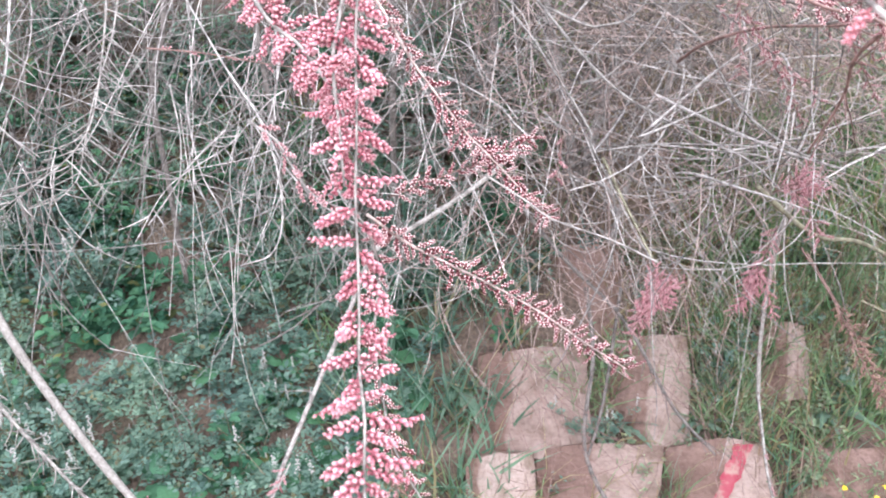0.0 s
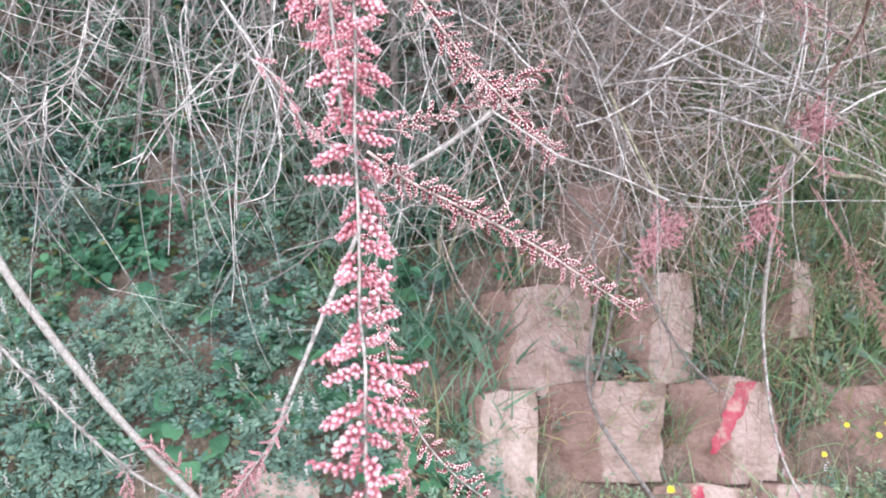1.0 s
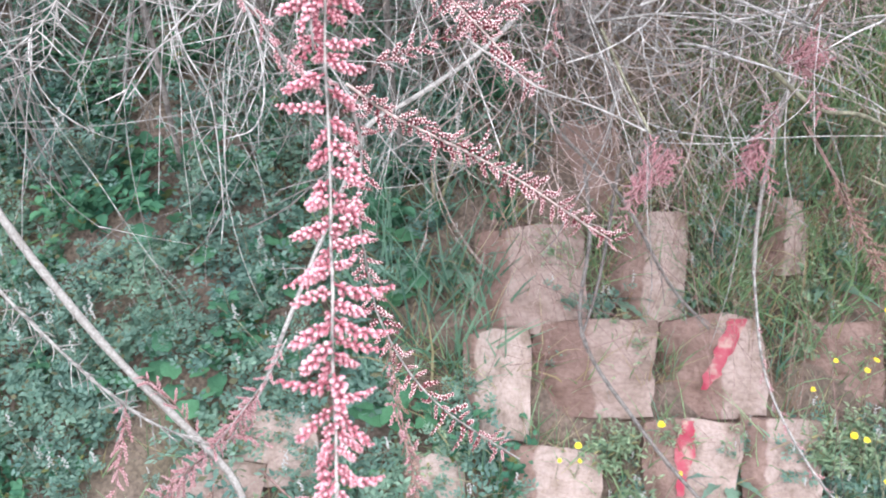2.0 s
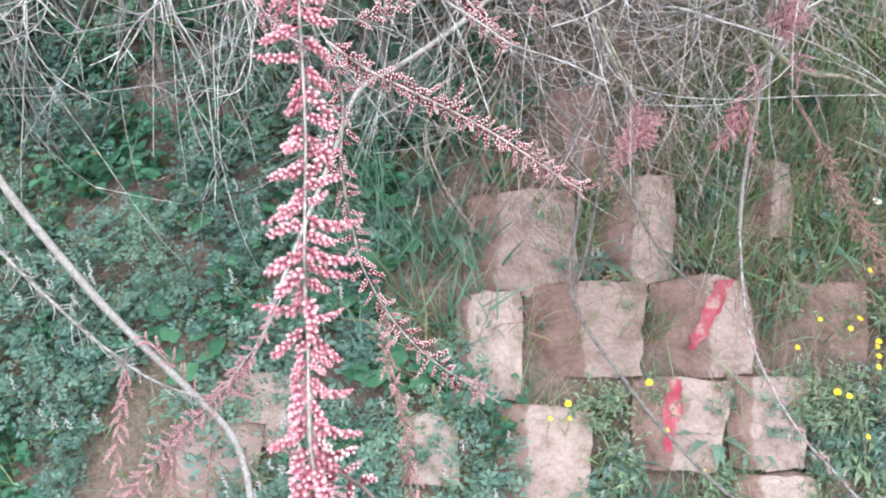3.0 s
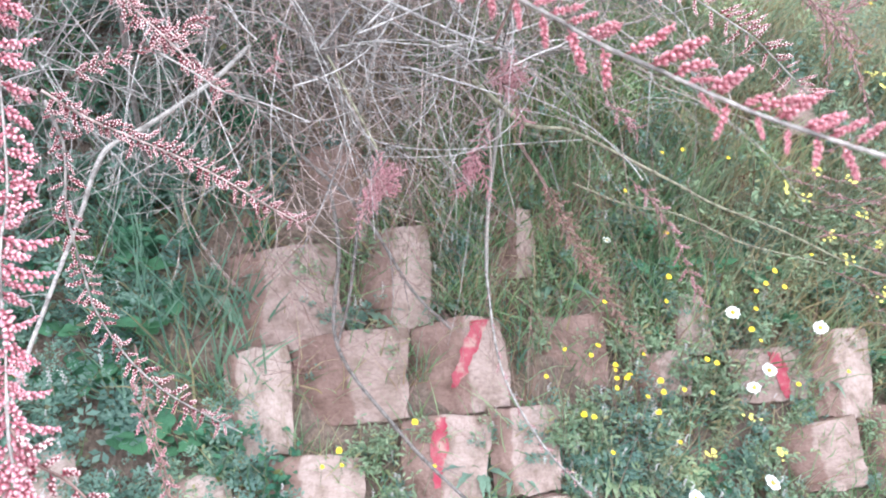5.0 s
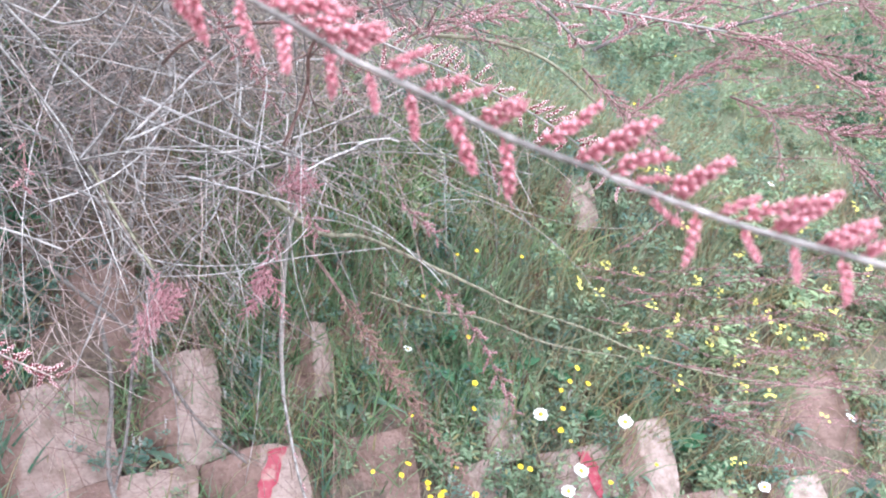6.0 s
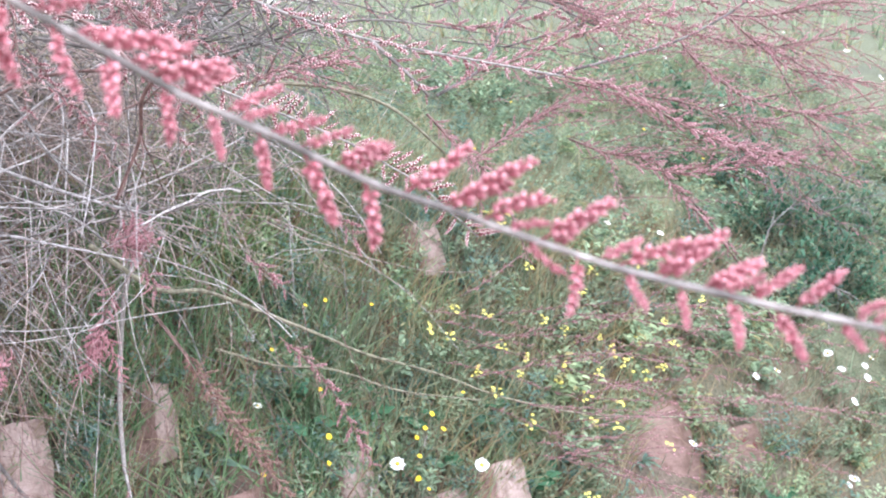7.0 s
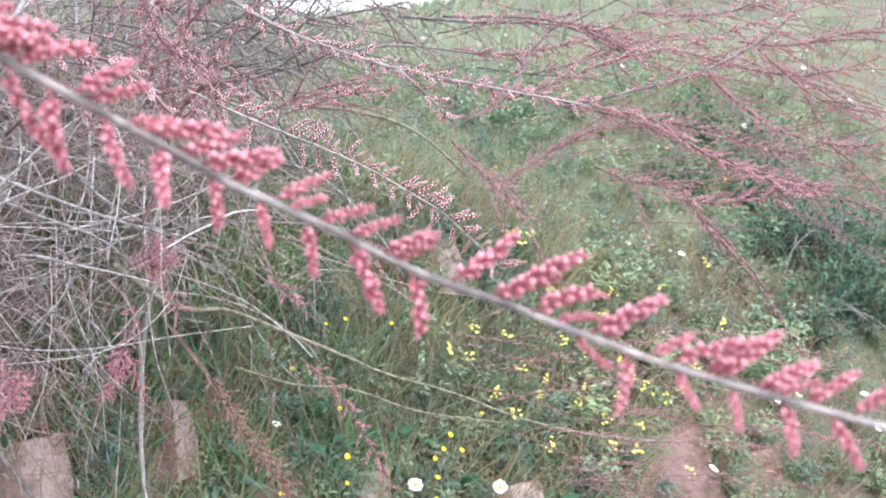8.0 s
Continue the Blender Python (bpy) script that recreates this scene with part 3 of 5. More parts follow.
for k, line in enumerate(PLUMES):
    flower_spray([line], 0.0017, 0.0007, DARK_TWIG if k in (2, 8, 9) else BROWN_TWIG, BUD_FAR, BUD_DOT, 0.019, 0.0029, 14, 0.0021, 0.0042, 0.72, "dusty pink flowering plume")
side_twigs = []
for line in PLUMES:
    for _ in range(5):
        p, d = line_at(line, random.uniform(0.15, 0.9))
        side_twigs.append(wander(p, d + Vector((random.gauss(0, 0.45), random.gauss(0, 0.45), random.gauss(0, 0.35))), random.uniform(0.06, 0.2), 7, 0.25, 0.1))
flower_spray(side_twigs, 0.0009, 0.0005, BROWN_TWIG, BUD_FAR, BUD_DOT, 0.013, 0.0026, 9, 0.0018, 0.0075, 0.6, "thin side twigs with dusty pink racemes", joined=True)
behind = []
for _ in range(72):
    t = random.random()
    p = Vector((1.25 + 0.55 * t + random.gauss(0, 0.15), 1.30 + random.gauss(0, 0.15), random.uniform(1.18, 1.62)))
    behind.append(wander(p, Vector((0.75, -0.55, random.gauss(-0.03, 0.22))), random.uniform(0.2, 0.5), 9, 0.15, 0.12))
flower_spray(behind, 0.0011, 0.0005, BROWN_TWIG, BUD_FAR, BUD_DOT, 0.012, 0.0026, 6, 0.0019, 0.0105, 0.6, "veil of thin dusty pink twigs", joined=True)
flower_spray(many([(1.002, 1.154, 0.895), (1.087, 1.088, 0.919), (1.170, 1.010, 0.938), (1.271, 0.909, 0.990), (1.333, 0.836, 1.032)], [(1.112, 1.167, 0.829), (1.233, 1.037, 0.818), (1.350, 0.905, 0.851), (1.457, 0.764, 0.912)], [(1.010, 1.165, 0.938), (1.131, 1.072, 0.986), (1.251, 0.949, 1.021)]), 0.0010, 0.0005, BROWN_TWIG, BUD_FAR, BUD_ROUGH, 0.014, 0.003, 8, 0.0024, 0.016, 0.55, "thin red-brown twigs with few buds")
low_twigs = []
for a in [(1.016, 1.173, 0.972), (1.148, 1.152, 0.867), (1.187, 1.003, 0.964), (1.312, 0.952, 0.841), (1.129, 1.183, 0.749), (1.187, 1.054, 0.759)]:
    for _ in range(7):
        d = Vector((random.gauss(0.8, 0.3), random.gauss(-0.5, 0.3), random.gauss(-0.02, 0.15)))
        low_twigs.append(wander(Vector(a) + Vector((random.gauss(0, 0.06), random.gauss(0, 0.06), random.gauss(0, 0.05))), d, random.uniform(0.15, 0.4), 8, 0.15, 0.12))
flower_spray(low_twigs, 0.0009, 0.0005, BROWN_TWIG, BUD_FAR, BUD_ROUGH, 0.013, 0.003, 6, 0.0022, 0.013, 0.55, "thin red-brown twigs with few buds", joined=True)
# pink clumps at the ends of the dry boughs
flower_spray(many([(0.347, 1.311, 1.012), (0.321, 1.300, 0.989), (0.295, 1.285, 0.959), (0.265, 1.264, 0.913)], [(0.326, 1.317, 1.015), (0.305, 1.298, 0.973), (0.283, 1.283, 0.946)]), 0.0014, 0.0007, BROWN_TWIG, BUD_FAR, BUD_TINY, 0.024, 0.0034, 24, 0.0020, 0.0027, 1.0, "clump of dusty pink racemes")
def brush(top, axis, length, twigs, label, mat):
    """A clump: short twigs that fan out from one place, thick with fine racemes."""
    lines = []
    for _ in range(twigs):
        d = Vector(axis) + Vector((random.gauss(0, 0.17), random.gauss(0, 0.17), random.gauss(0, 0.17)))
        lines.append(wander(Vector(top) + Vector((random.gauss(0, 0.006), random.gauss(0, 0.006), random.gauss(0, 0.006))), d, length * random.uniform(0.55, 1.1), 5, 0.1, 0.15))
    flower_spray(lines, 0.0009, 0.0005, BROWN_TWIG, mat, BUD_DOT, 0.019, 0.0032, 17, 0.0022, 0.0042, 0.85, label)


brush((0.288, 1.283, 0.952), (0.58, 0.16, 0.66), 0.082, 9, "clump of dusty pink racemes", BUD_CLUMP)
brush((0.502, 1.380, 1.005), (-0.32, -0.1, -0.85), 0.075, 9, "clump of dusty pink racemes", BUD_CLUMP)
brush((0.515, 1.345, 1.135), (0.3, -0.1, 0.12), 0.045, 9, "clump of dusty pink racemes", BUD_CLUMP)
flower_spray(many([(0.490, 1.351, 1.126), (0.521, 1.344, 1.140), (0.551, 1.335, 1.149)], [(0.503, 1.350, 1.144), (0.520, 1.341, 1.126), (0.528, 1.336, 1.109)]), 0.0014, 0.0008, BROWN_TWIG, BUD_FAR, BUD_TINY, 0.026, 0.0034, 24, 0.0020, 0.0024, 0.95, "clump of dusty pink racemes")
flower_spray(many([(0.541, 1.329, 1.096), (0.549, 1.323, 1.079), (0.553, 1.317, 1.061)], [(0.515, 1.384, 1.067), (0.495, 1.378, 1.016), (0.479, 1.368, 0.962)]), 0.0012, 0.0007, BROWN_TWIG, BUD_FAR, BUD_TINY, 0.024, 0.0034, 22, 0.0021, 0.0036, 1.1, "dusty pink racemes on a drooping twig")
flower_spray(many([(-0.242, 1.104, 0.735), (-0.267, 1.091, 0.701), (-0.306, 1.068, 0.664), (-0.337, 1.025, 0.651), (-0.371, 0.969, 0.626), (-0.417, 0.908, 0.591), (-0.445, 0.840, 0.577)]), 0.0022, 0.0012, BROWN_TWIG, BUD_FAR, BUD_TINY, 0.028, 0.0045, 20, 0.0026, 0.0030, 1.05, "pink-brown flowering branch drooping low")
flower_spray(many([(-0.232, 1.024, 0.663), (-0.193, 1.011, 0.628), (-0.147, 0.996, 0.594), (-0.100, 0.975, 0.556), (-0.053, 0.961, 0.531), (0.002, 0.943, 0.505)]), 0.0018, 0.0009, BROWN_TWIG, BUD_FAR, BUD_TINY, 0.026, 0.0042, 20, 0.0026, 0.0040, 1.0, "pink-brown flowering branch drooping low", start=0.2)
flower_spray(many([(-0.073, 1.206, 0.781), (-0.056, 1.157, 0.680), (-0.037, 1.110, 0.599), (-0.029, 1.062, 0.529), (-0.021, 0.997, 0.445)], [(-0.342, 1.004, 0.645), (-0.341, 0.965, 0.589), (-0.341, 0.914, 0.524)], [(-0.294, 1.019, 0.644), (-0.297, 0.974, 0.581), (-0.298, 0.923, 0.516)]), 0.0013, 0.0007, BROWN_TWIG, BUD_BROWN, BUD_TINY, 0.022, 0.004, 15, 0.0026, 0.0072, 0.7, "faded brown racemes on hanging twigs")
flower_spray(many([(-0.232, 0.944, 0.549), (-0.161, 0.951, 0.538), (-0.076, 0.953, 0.524), (0.010, 0.943, 0.504)], [(-0.206, 1.138, 0.796), (-0.230, 1.112, 0.754), (-0.269, 1.078, 0.709), (-0.298, 1.052, 0.679)]), 0.0016, 0.0010, PALE_TWIG, BUD_FAR, BUD_TINY, 0.022, 0.004, 18, 0.0025, 0.0062, 0.9, "pale twig with short pink racemes")
flower_spray(many([(-0.310, 1.067, 0.665), (-0.274, 1.077, 0.682), (-0.235, 1.080, 0.670)], [(-0.322, 1.071, 0.676), (-0.363, 1.099, 0.726), (-0.400, 1.104, 0.760)], [(-0.397, 1.040, 0.773), (-0.399, 1.011, 0.724), (-0.404, 0.981, 0.681), (-0.403, 0.934, 0.616)], [(-0.337, 1.025, 0.651), (-0.342, 0.993, 0.608), (-0.331, 0.958, 0.558)]), 0.0013, 0.0006, BROWN_TWIG, BUD_FAR, BUD_TINY, 0.024, 0.004, 20, 0.0026, 0.008, 0.7, "pink-brown twigs with few racemes")
flower_spray(many([(-0.146, 0.700, 1.313), (-0.122, 0.682, 1.300), (-0.107, 0.661, 1.283), (-0.089, 0.640, 1.267), (-0.055, 0.612, 1.261)]), 0.0014, 0.0008, PALE_TWIG, BUD_FAR, BUD_MID, 0.017, 0.004, 18, 0.0022, 0.009, 0.8, "twig with faded pink racemes", droop=0.4)
flower_spray(many([(-0.268, 0.858, 1.359), (-0.215, 0.852, 1.355), (-0.168, 0.842, 1.348), (-0.131, 0.828, 1.344)]), 0.0012, 0.0006, BROWN_TWIG, BUD_FAR, BUD_MID, 0.014, 0.003, 8, 0.002, 0.02, 0.5)
flower_spray(many([(0.153, 1.179, 1.235), (0.149, 1.175, 1.206), (0.146, 1.170, 1.178)], [(-0.053, 0.982, 0.789), (-0.032, 0.949, 0.733), (-0.014, 0.906, 0.668), (-0.003, 0.868, 0.619)], [(-0.025, 0.950, 0.732), (-0.046, 0.978, 0.782), (-0.060, 0.999, 0.821)]), 0.0012, 0.0006, BROWN_TWIG, BUD_FAR, BUD_ROUGH, 0.016, 0.004, 12, 0.003, 0.011, 0.8)
flower_spray(many([(0.565, 1.412, 1.025), (0.613, 1.372, 0.943), (0.647, 1.330, 0.862), (0.678, 1.295, 0.808), (0.715, 1.246, 0.741), (0.749, 1.199, 0.686)], [(0.574, 1.407, 1.017), (0.637, 1.375, 0.913), (0.678, 1.328, 0.833), (0.712, 1.286, 0.772)]), 0.0016, 0.0008, BROWN_TWIG, BUD_BROWN, BUD_TINY, 0.024, 0.0045, 18, 0.0028, 0.0056, 1.05, "faded brown seed racemes", start=0.22)
flower_spray(many([(0.774, 1.375, 0.948), (0.824, 1.331, 0.889), (0.855, 1.285, 0.811), (0.885, 1.260, 0.736)], [(0.823, 1.283, 1.171), (0.852, 1.257, 1.114)], [(0.697, 1.334, 1.103), (0.747, 1.299, 1.045)]), 0.0013, 0.0006, BROWN_TWIG, BUD_FAR, BUD_ROUGH, 0.028, 0.0055, 14, 0.0036, 0.009, 0.8)
flower_spray(many([(0.548, 1.490, 0.738), (0.541, 1.385, 0.632), (0.545, 1.296, 0.582), (0.575, 1.188, 0.529), (0.606, 1.095, 0.510), (0.632, 1.004, 0.499)]), 0.0026, 0.0016, PALE_TWIG, BUD_FAR, BUD_ROUGH, 0.020, 0.004, 10, 0.003, 0.022, 0.5, "drooping bough with sparse pink racemes")
flower_spray(many([(0.205, 0.586, 1.414), (0.220, 0.559, 1.398), (0.243, 0.527, 1.389), (0.256, 0.498, 1.367)]), 0.0014, 0.0009, BROWN_TWIG, BUD_RED, BUD_TINY, 0.015, 0.0032, 22, 0.0016, 0.006, 0.9, "dark pink flowering twig", droop=0.5)


# dry boughs, one by one
def bough(points, r0, r1, material=BOUGH_TWIG, label="", side_twigs=0, side_length=0.08, steps=7, comb=None, knots=0.08):
    line = smooth_line(points, steps)
    s = Shape()
    tube(s, line, r0, r1, 6, knots)
    if comb:
        # short side twigs in two rows, like the teeth of a comb
        for k in range(22):
            p, d = line_at(line, 0.06 + 0.9 * (k + random.uniform(-0.3, 0.3)) / 22)
            way = Vector(comb) * (1 if k % 2 else -0.85) + d * random.uniform(0.45, 0.8) + Vector((0, random.gauss(0, 0.15), random.gauss(0, 0.1)))
            tube(s, wander(p, way, side_length * random.uniform(0.5, 0.95), 14, -0.25, 0.08), 0.0007, 0.00045, 4, 0.35)
    for _ in range(side_twigs):
        p, d = line_at(line, random.uniform(0.05, 0.97))
        out = (d + Vector((random.gauss(0, 0.8), random.gauss(0, 0.8), random.gauss(0, 0.8)))).normalized()
        tube(s, wander(p, out, side_length * random.uniform(0.4, 1.2), 5, 0.25, 0.2), min(r1 * 0.75, 0.0010), min(r1 * 0.4, 0.0005), 4)
    part("branch", s, material, shrub, label, home=HOME)


bough([(0.032, 1.498, 1.469), (0.087, 1.448, 1.402), (0.138, 1.422, 1.342), (0.216, 1.382, 1.221), (0.226, 1.365, 1.184), (0.298, 1.322, 1.047), (0.318, 1.312, 1.028)], 0.0022, 0.0010, BOUGH_TWIG, "", 14)
bough([(0.101, 1.495, 1.469), (0.158, 1.462, 1.385), (0.260, 1.421, 1.274), (0.364, 1.381, 1.213), (0.448, 1.350, 1.175), (0.495, 1.337, 1.134)], 0.0026, 0.0014, BOUGH_TWIG, "", 16)
bough([(0.281, 1.574, 1.473), (0.330, 1.515, 1.402), (0.400, 1.466, 1.340), (0.453, 1.422, 1.245), (0.511, 1.374, 1.194), (0.558, 1.330, 1.170)], 0.0024, 0.0014, BOUGH_TWIG, "", 12)
bough([(0.150, 1.392, 1.392), (0.211, 1.384, 1.366), (0.238, 1.380, 1.367), (0.266, 1.375, 1.375), (0.289, 1.370, 1.398), (0.316, 1.364, 1.448)], 0.0021, 0.0014, BOUGH_TWIG)
bough([(0.362, 1.453, 1.310), (0.374, 1.348, 1.342), (0.414, 1.232, 1.367), (0.468, 1.105, 1.374), (0.519, 1.027, 1.390)], 0.0026, 0.0018, BROWN_TWIG)
bough([(0.435, 0.901, 1.386), (0.421, 0.961, 1.346), (0.431, 1.007, 1.299), (0.420, 1.058, 1.232)], 0.0026, 0.0014, BROWN_TWIG, "red-brown bark", 10)
bough([(0.234, 1.414, 1.177), (0.317, 1.369, 1.195), (0.385, 1.332, 1.200), (0.445, 1.312, 1.198), (0.436, 1.312, 1.176), (0.387, 1.344, 1.151), (0.308, 1.393, 1.142)], 0.0017, 0.0010, BOUGH_TWIG)
bough([(0.127, 1.476, 1.178), (0.063, 1.421, 1.130), (-0.033, 1.358, 1.078), (-0.091, 1.317, 1.054), (-0.113, 1.287, 1.023), (-0.133, 1.270, 0.972), (-0.170, 1.225, 0.891), (-0.215, 1.163, 0.792), (-0.246, 1.120, 0.722), (-0.306, 1.069, 0.666), (-0.364, 0.996, 0.624)], 0.0044, 0.0028, PALE_TWIG, "pale arching bough", 6)
bough([(-0.734, 1.314, 1.111), (-0.634, 1.227, 1.007), (-0.582, 1.187, 0.944), (-0.501, 1.143, 0.853), (-0.425, 1.112, 0.770), (-0.310, 1.067, 0.665), (-0.269, 1.041, 0.624), (-0.247, 1.002, 0.580), (-0.237, 0.953, 0.532)], 0.0066, 0.0050, SMOOTH_TWIG, "thick smooth grey bough", 4)
bough([(-0.547, 1.008, 0.977), (-0.505, 1.006, 0.916), (-0.461, 1.003, 0.860), (-0.409, 0.998, 0.802), (-0.356, 1.002, 0.750), (-0.296, 1.021, 0.705)], 0.0024, 0.0014, PALE_TWIG, "grey twig with many short spurs", 90, 0.03)
bough([(0.031, 0.649, 1.281), (0.058, 0.634, 1.266), (0.075, 0.609, 1.258), (0.109, 0.582, 1.251), (0.134, 0.553, 1.244)], 0.0009, 0.0006, PALE_TWIG)
bough([(0.047, 1.680, 1.171), (0.137, 1.627, 1.050), (0.217, 1.579, 0.958), (0.318, 1.537, 0.859), (0.401, 1.489, 0.718), (0.475, 1.466, 0.637)], 0.0046, 0.0026, DARK_TWIG, "", 10)
bough([(0.246, 1.413, 1.168), (0.288, 1.371, 1.081), (0.322, 1.316, 1.011)], 0.0026, 0.0016, GREEN_STEM, "", 6)
bough([(0.276, 1.705, 0.868), (0.285, 1.643, 0.750), (0.264, 1.544, 0.590), (0.352, 1.408, 0.476), (0.434, 1.284, 0.413), (0.509, 1.185, 0.384), (0.594, 1.116, 0.409), (0.705, 1.052, 0.437)], 0.0042, 0.0026, DARK_TWIG, "dark grey drooping bough", 6)
bough([(0.341, 1.695, 0.870), (0.316, 1.635, 0.741), (0.294, 1.591, 0.652), (0.264, 1.542, 0.585)], 0.0036, 0.0026, DARK_TWIG, "", 4)
bough([(0.606, 1.569, 1.066), (0.587, 1.564, 1.009), (0.577, 1.572, 0.904), (0.563, 1.544, 0.805), (0.551, 1.495, 0.725)], 0.0046, 0.0036, SMOOTH_TWIG, "pale upright stem")
bough([(0.501, 1.450, 1.114), (0.618, 1.502, 1.024), (0.724, 1.564, 0.995), (0.836, 1.613, 0.940), (0.993, 1.625, 0.859), (1.118, 1.650, 0.792), (1.277, 1.619, 0.730), (1.410, 1.542, 0.670), (1.567, 1.417, 0.634), (1.722, 1.241, 0.648)], 0.0046, 0.0022, GREEN_STEM, "long low bough", 8)
bough([(0.749, 1.578, 0.882), (0.853, 1.552, 0.840), (0.955, 1.515, 0.823), (1.086, 1.473, 0.767), (1.238, 1.411, 0.735)], 0.0022, 0.0014, GREEN_STEM, "", 4)
bough([(0.421, 1.056, 1.375), (0.470, 1.038, 1.390), (0.549, 1.037, 1.422), (0.620, 1.020, 1.476)], 0.0022, 0.0014, DARK_TWIG, "", 16, 0.12)
bough([(0.383, 1.222, 1.408), (0.474, 1.196, 1.402), (0.581, 1.151, 1.470), (0.642, 1.117, 1.518)], 0.0022, 0.0014, DARK_TWIG, "", 18, 0.14)
bough([(0.462, 1.302, 1.461), (0.561, 1.269, 1.452), (0.688, 1.211, 1.472), (0.818, 1.132, 1.503)], 0.0024, 0.0014, DARK_TWIG, "", 24, 0.14)
bough([(0.536, 1.120, 1.382), (0.620, 1.081, 1.409), (0.714, 1.026, 1.436), (0.846, 0.994, 1.431)], 0.0020, 0.0012, DARK_TWIG, "", 20, 0.12)
bough([(0.687, 1.215, 1.360), (0.768, 1.171, 1.352), (0.861, 1.169, 1.323), (0.949, 1.162, 1.258)], 0.0032, 0.0018, GREEN_STEM, "", 8)
bough([(0.752, 1.058, 1.476), (0.857, 1.045, 1.475), (0.981, 1.006, 1.476), (1.042, 0.949, 1.442)], 0.0024, 0.0014, DARK_TWIG, "", 14, 0.12)
bough([(0.323, 1.434, 1.263), (0.416, 1.411, 1.220), (0.507, 1.382, 1.184), (0.593, 1.348, 1.160)], 0.003, 0.002, GREY_TWIG, "", 12)
bough([(0.313, 1.327, 1.200), (0.384, 1.312, 1.195), (0.456, 1.292, 1.188), (0.451, 1.291, 1.169), (0.378, 1.305, 1.145)], 0.0015, 0.0010, BOUGH_TWIG)
# thicker stems inside the shrub, most with bark darkened to look shaded
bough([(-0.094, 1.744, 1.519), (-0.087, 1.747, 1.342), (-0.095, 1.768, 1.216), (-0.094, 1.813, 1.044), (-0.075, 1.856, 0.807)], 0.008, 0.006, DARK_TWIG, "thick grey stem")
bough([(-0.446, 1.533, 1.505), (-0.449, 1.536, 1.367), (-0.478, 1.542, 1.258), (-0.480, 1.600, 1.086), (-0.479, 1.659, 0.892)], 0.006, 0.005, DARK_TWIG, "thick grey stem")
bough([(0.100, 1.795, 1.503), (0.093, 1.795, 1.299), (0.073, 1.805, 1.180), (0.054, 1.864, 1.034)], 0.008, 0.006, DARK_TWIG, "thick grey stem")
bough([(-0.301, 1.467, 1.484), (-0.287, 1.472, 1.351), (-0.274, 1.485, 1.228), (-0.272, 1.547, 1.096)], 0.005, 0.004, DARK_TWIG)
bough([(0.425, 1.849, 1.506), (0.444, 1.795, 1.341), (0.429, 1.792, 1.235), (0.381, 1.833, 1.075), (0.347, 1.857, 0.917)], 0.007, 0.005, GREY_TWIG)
# dry twigs hanging free
bough([(-0.278, 0.803, 1.429), (-0.277, 0.782, 1.379), (-0.279, 0.745, 1.314), (-0.291, 0.726, 1.285), (-0.314, 0.701, 1.263), (-0.331, 0.678, 1.249)], 0.00094, 0.00050, PALE_TWIG, "dry hanging twig", 8, 0.05, comb=(-0.9, 0, -0.1), steps=26, knots=0.38)
bough([(-0.283, 0.854, 1.430), (-0.288, 0.831, 1.373), (-0.296, 0.792, 1.318), (-0.301, 0.775, 1.282), (-0.304, 0.759, 1.256), (-0.321, 0.737, 1.237)], 0.00079, 0.00043, PALE_TWIG, "dry hanging twig", 6, 0.05, comb=(-0.9, 0, -0.1), steps=26, knots=0.38)
bough([(-0.213, 0.771, 1.419), (-0.206, 0.773, 1.401), (-0.172, 0.749, 1.349), (-0.144, 0.721, 1.317), (-0.118, 0.680, 1.284), (-0.089, 0.640, 1.265), (-0.071, 0.620, 1.259)], 0.00108, 0.00058, GREY_TWIG, "dry twig", 14, 0.07, steps=26, knots=0.38)
bough([(-0.120, 0.839, 1.331), (-0.148, 0.833, 1.319), (-0.172, 0.826, 1.295), (-0.192, 0.819, 1.275), (-0.237, 0.791, 1.245), (-0.261, 0.763, 1.202)], 0.00079, 0.00050, GREY_TWIG, "dry hanging twig", 8, 0.032, comb=(-0.7, 0, 0.1), steps=26, knots=0.38)
bough([(-0.153, 0.780, 1.305), (-0.140, 0.776, 1.263), (-0.136, 0.768, 1.220), (-0.145, 0.759, 1.193), (-0.170, 0.751, 1.185)], 0.00101, 0.00058, GREY_TWIG, "", 5, 0.04, steps=26, knots=0.38)
bough([(-0.192, 0.821, 1.290), (-0.221, 0.809, 1.262), (-0.244, 0.796, 1.229), (-0.257, 0.788, 1.211)], 0.00101, 0.00058, GREY_TWIG, "", 6, 0.05, steps=26, knots=0.38)
bough([(-0.248, 0.967, 1.346), (-0.263, 0.960, 1.306), (-0.252, 0.953, 1.231), (-0.227, 0.947, 1.172), (-0.223, 0.939, 1.068), (-0.227, 0.930, 1.020)], 0.00108, 0.00058, GREY_TWIG, "", 8, 0.07, steps=26, knots=0.38)
bough([(-0.366, 0.822, 1.429), (-0.369, 0.797, 1.346), (-0.371, 0.770, 1.306), (-0.341, 0.779, 1.272)], 0.00108, 0.00065, GREY_TWIG, "", 10, 0.07, steps=26, knots=0.38)
bough([(-0.157, 0.937, 1.369), (-0.171, 0.928, 1.293), (-0.204, 0.931, 1.218), (-0.216, 0.934, 1.114)], 0.00101, 0.00058, GREY_TWIG, "", 8, 0.06, steps=26, knots=0.38)
bough([(-0.306, 1.053, 1.310), (-0.297, 1.047, 1.240), (-0.310, 1.046, 1.148), (-0.324, 1.042, 1.039)], 0.00094, 0.00050, GREY_TWIG, "", 10, 0.08, steps=26, knots=0.38)


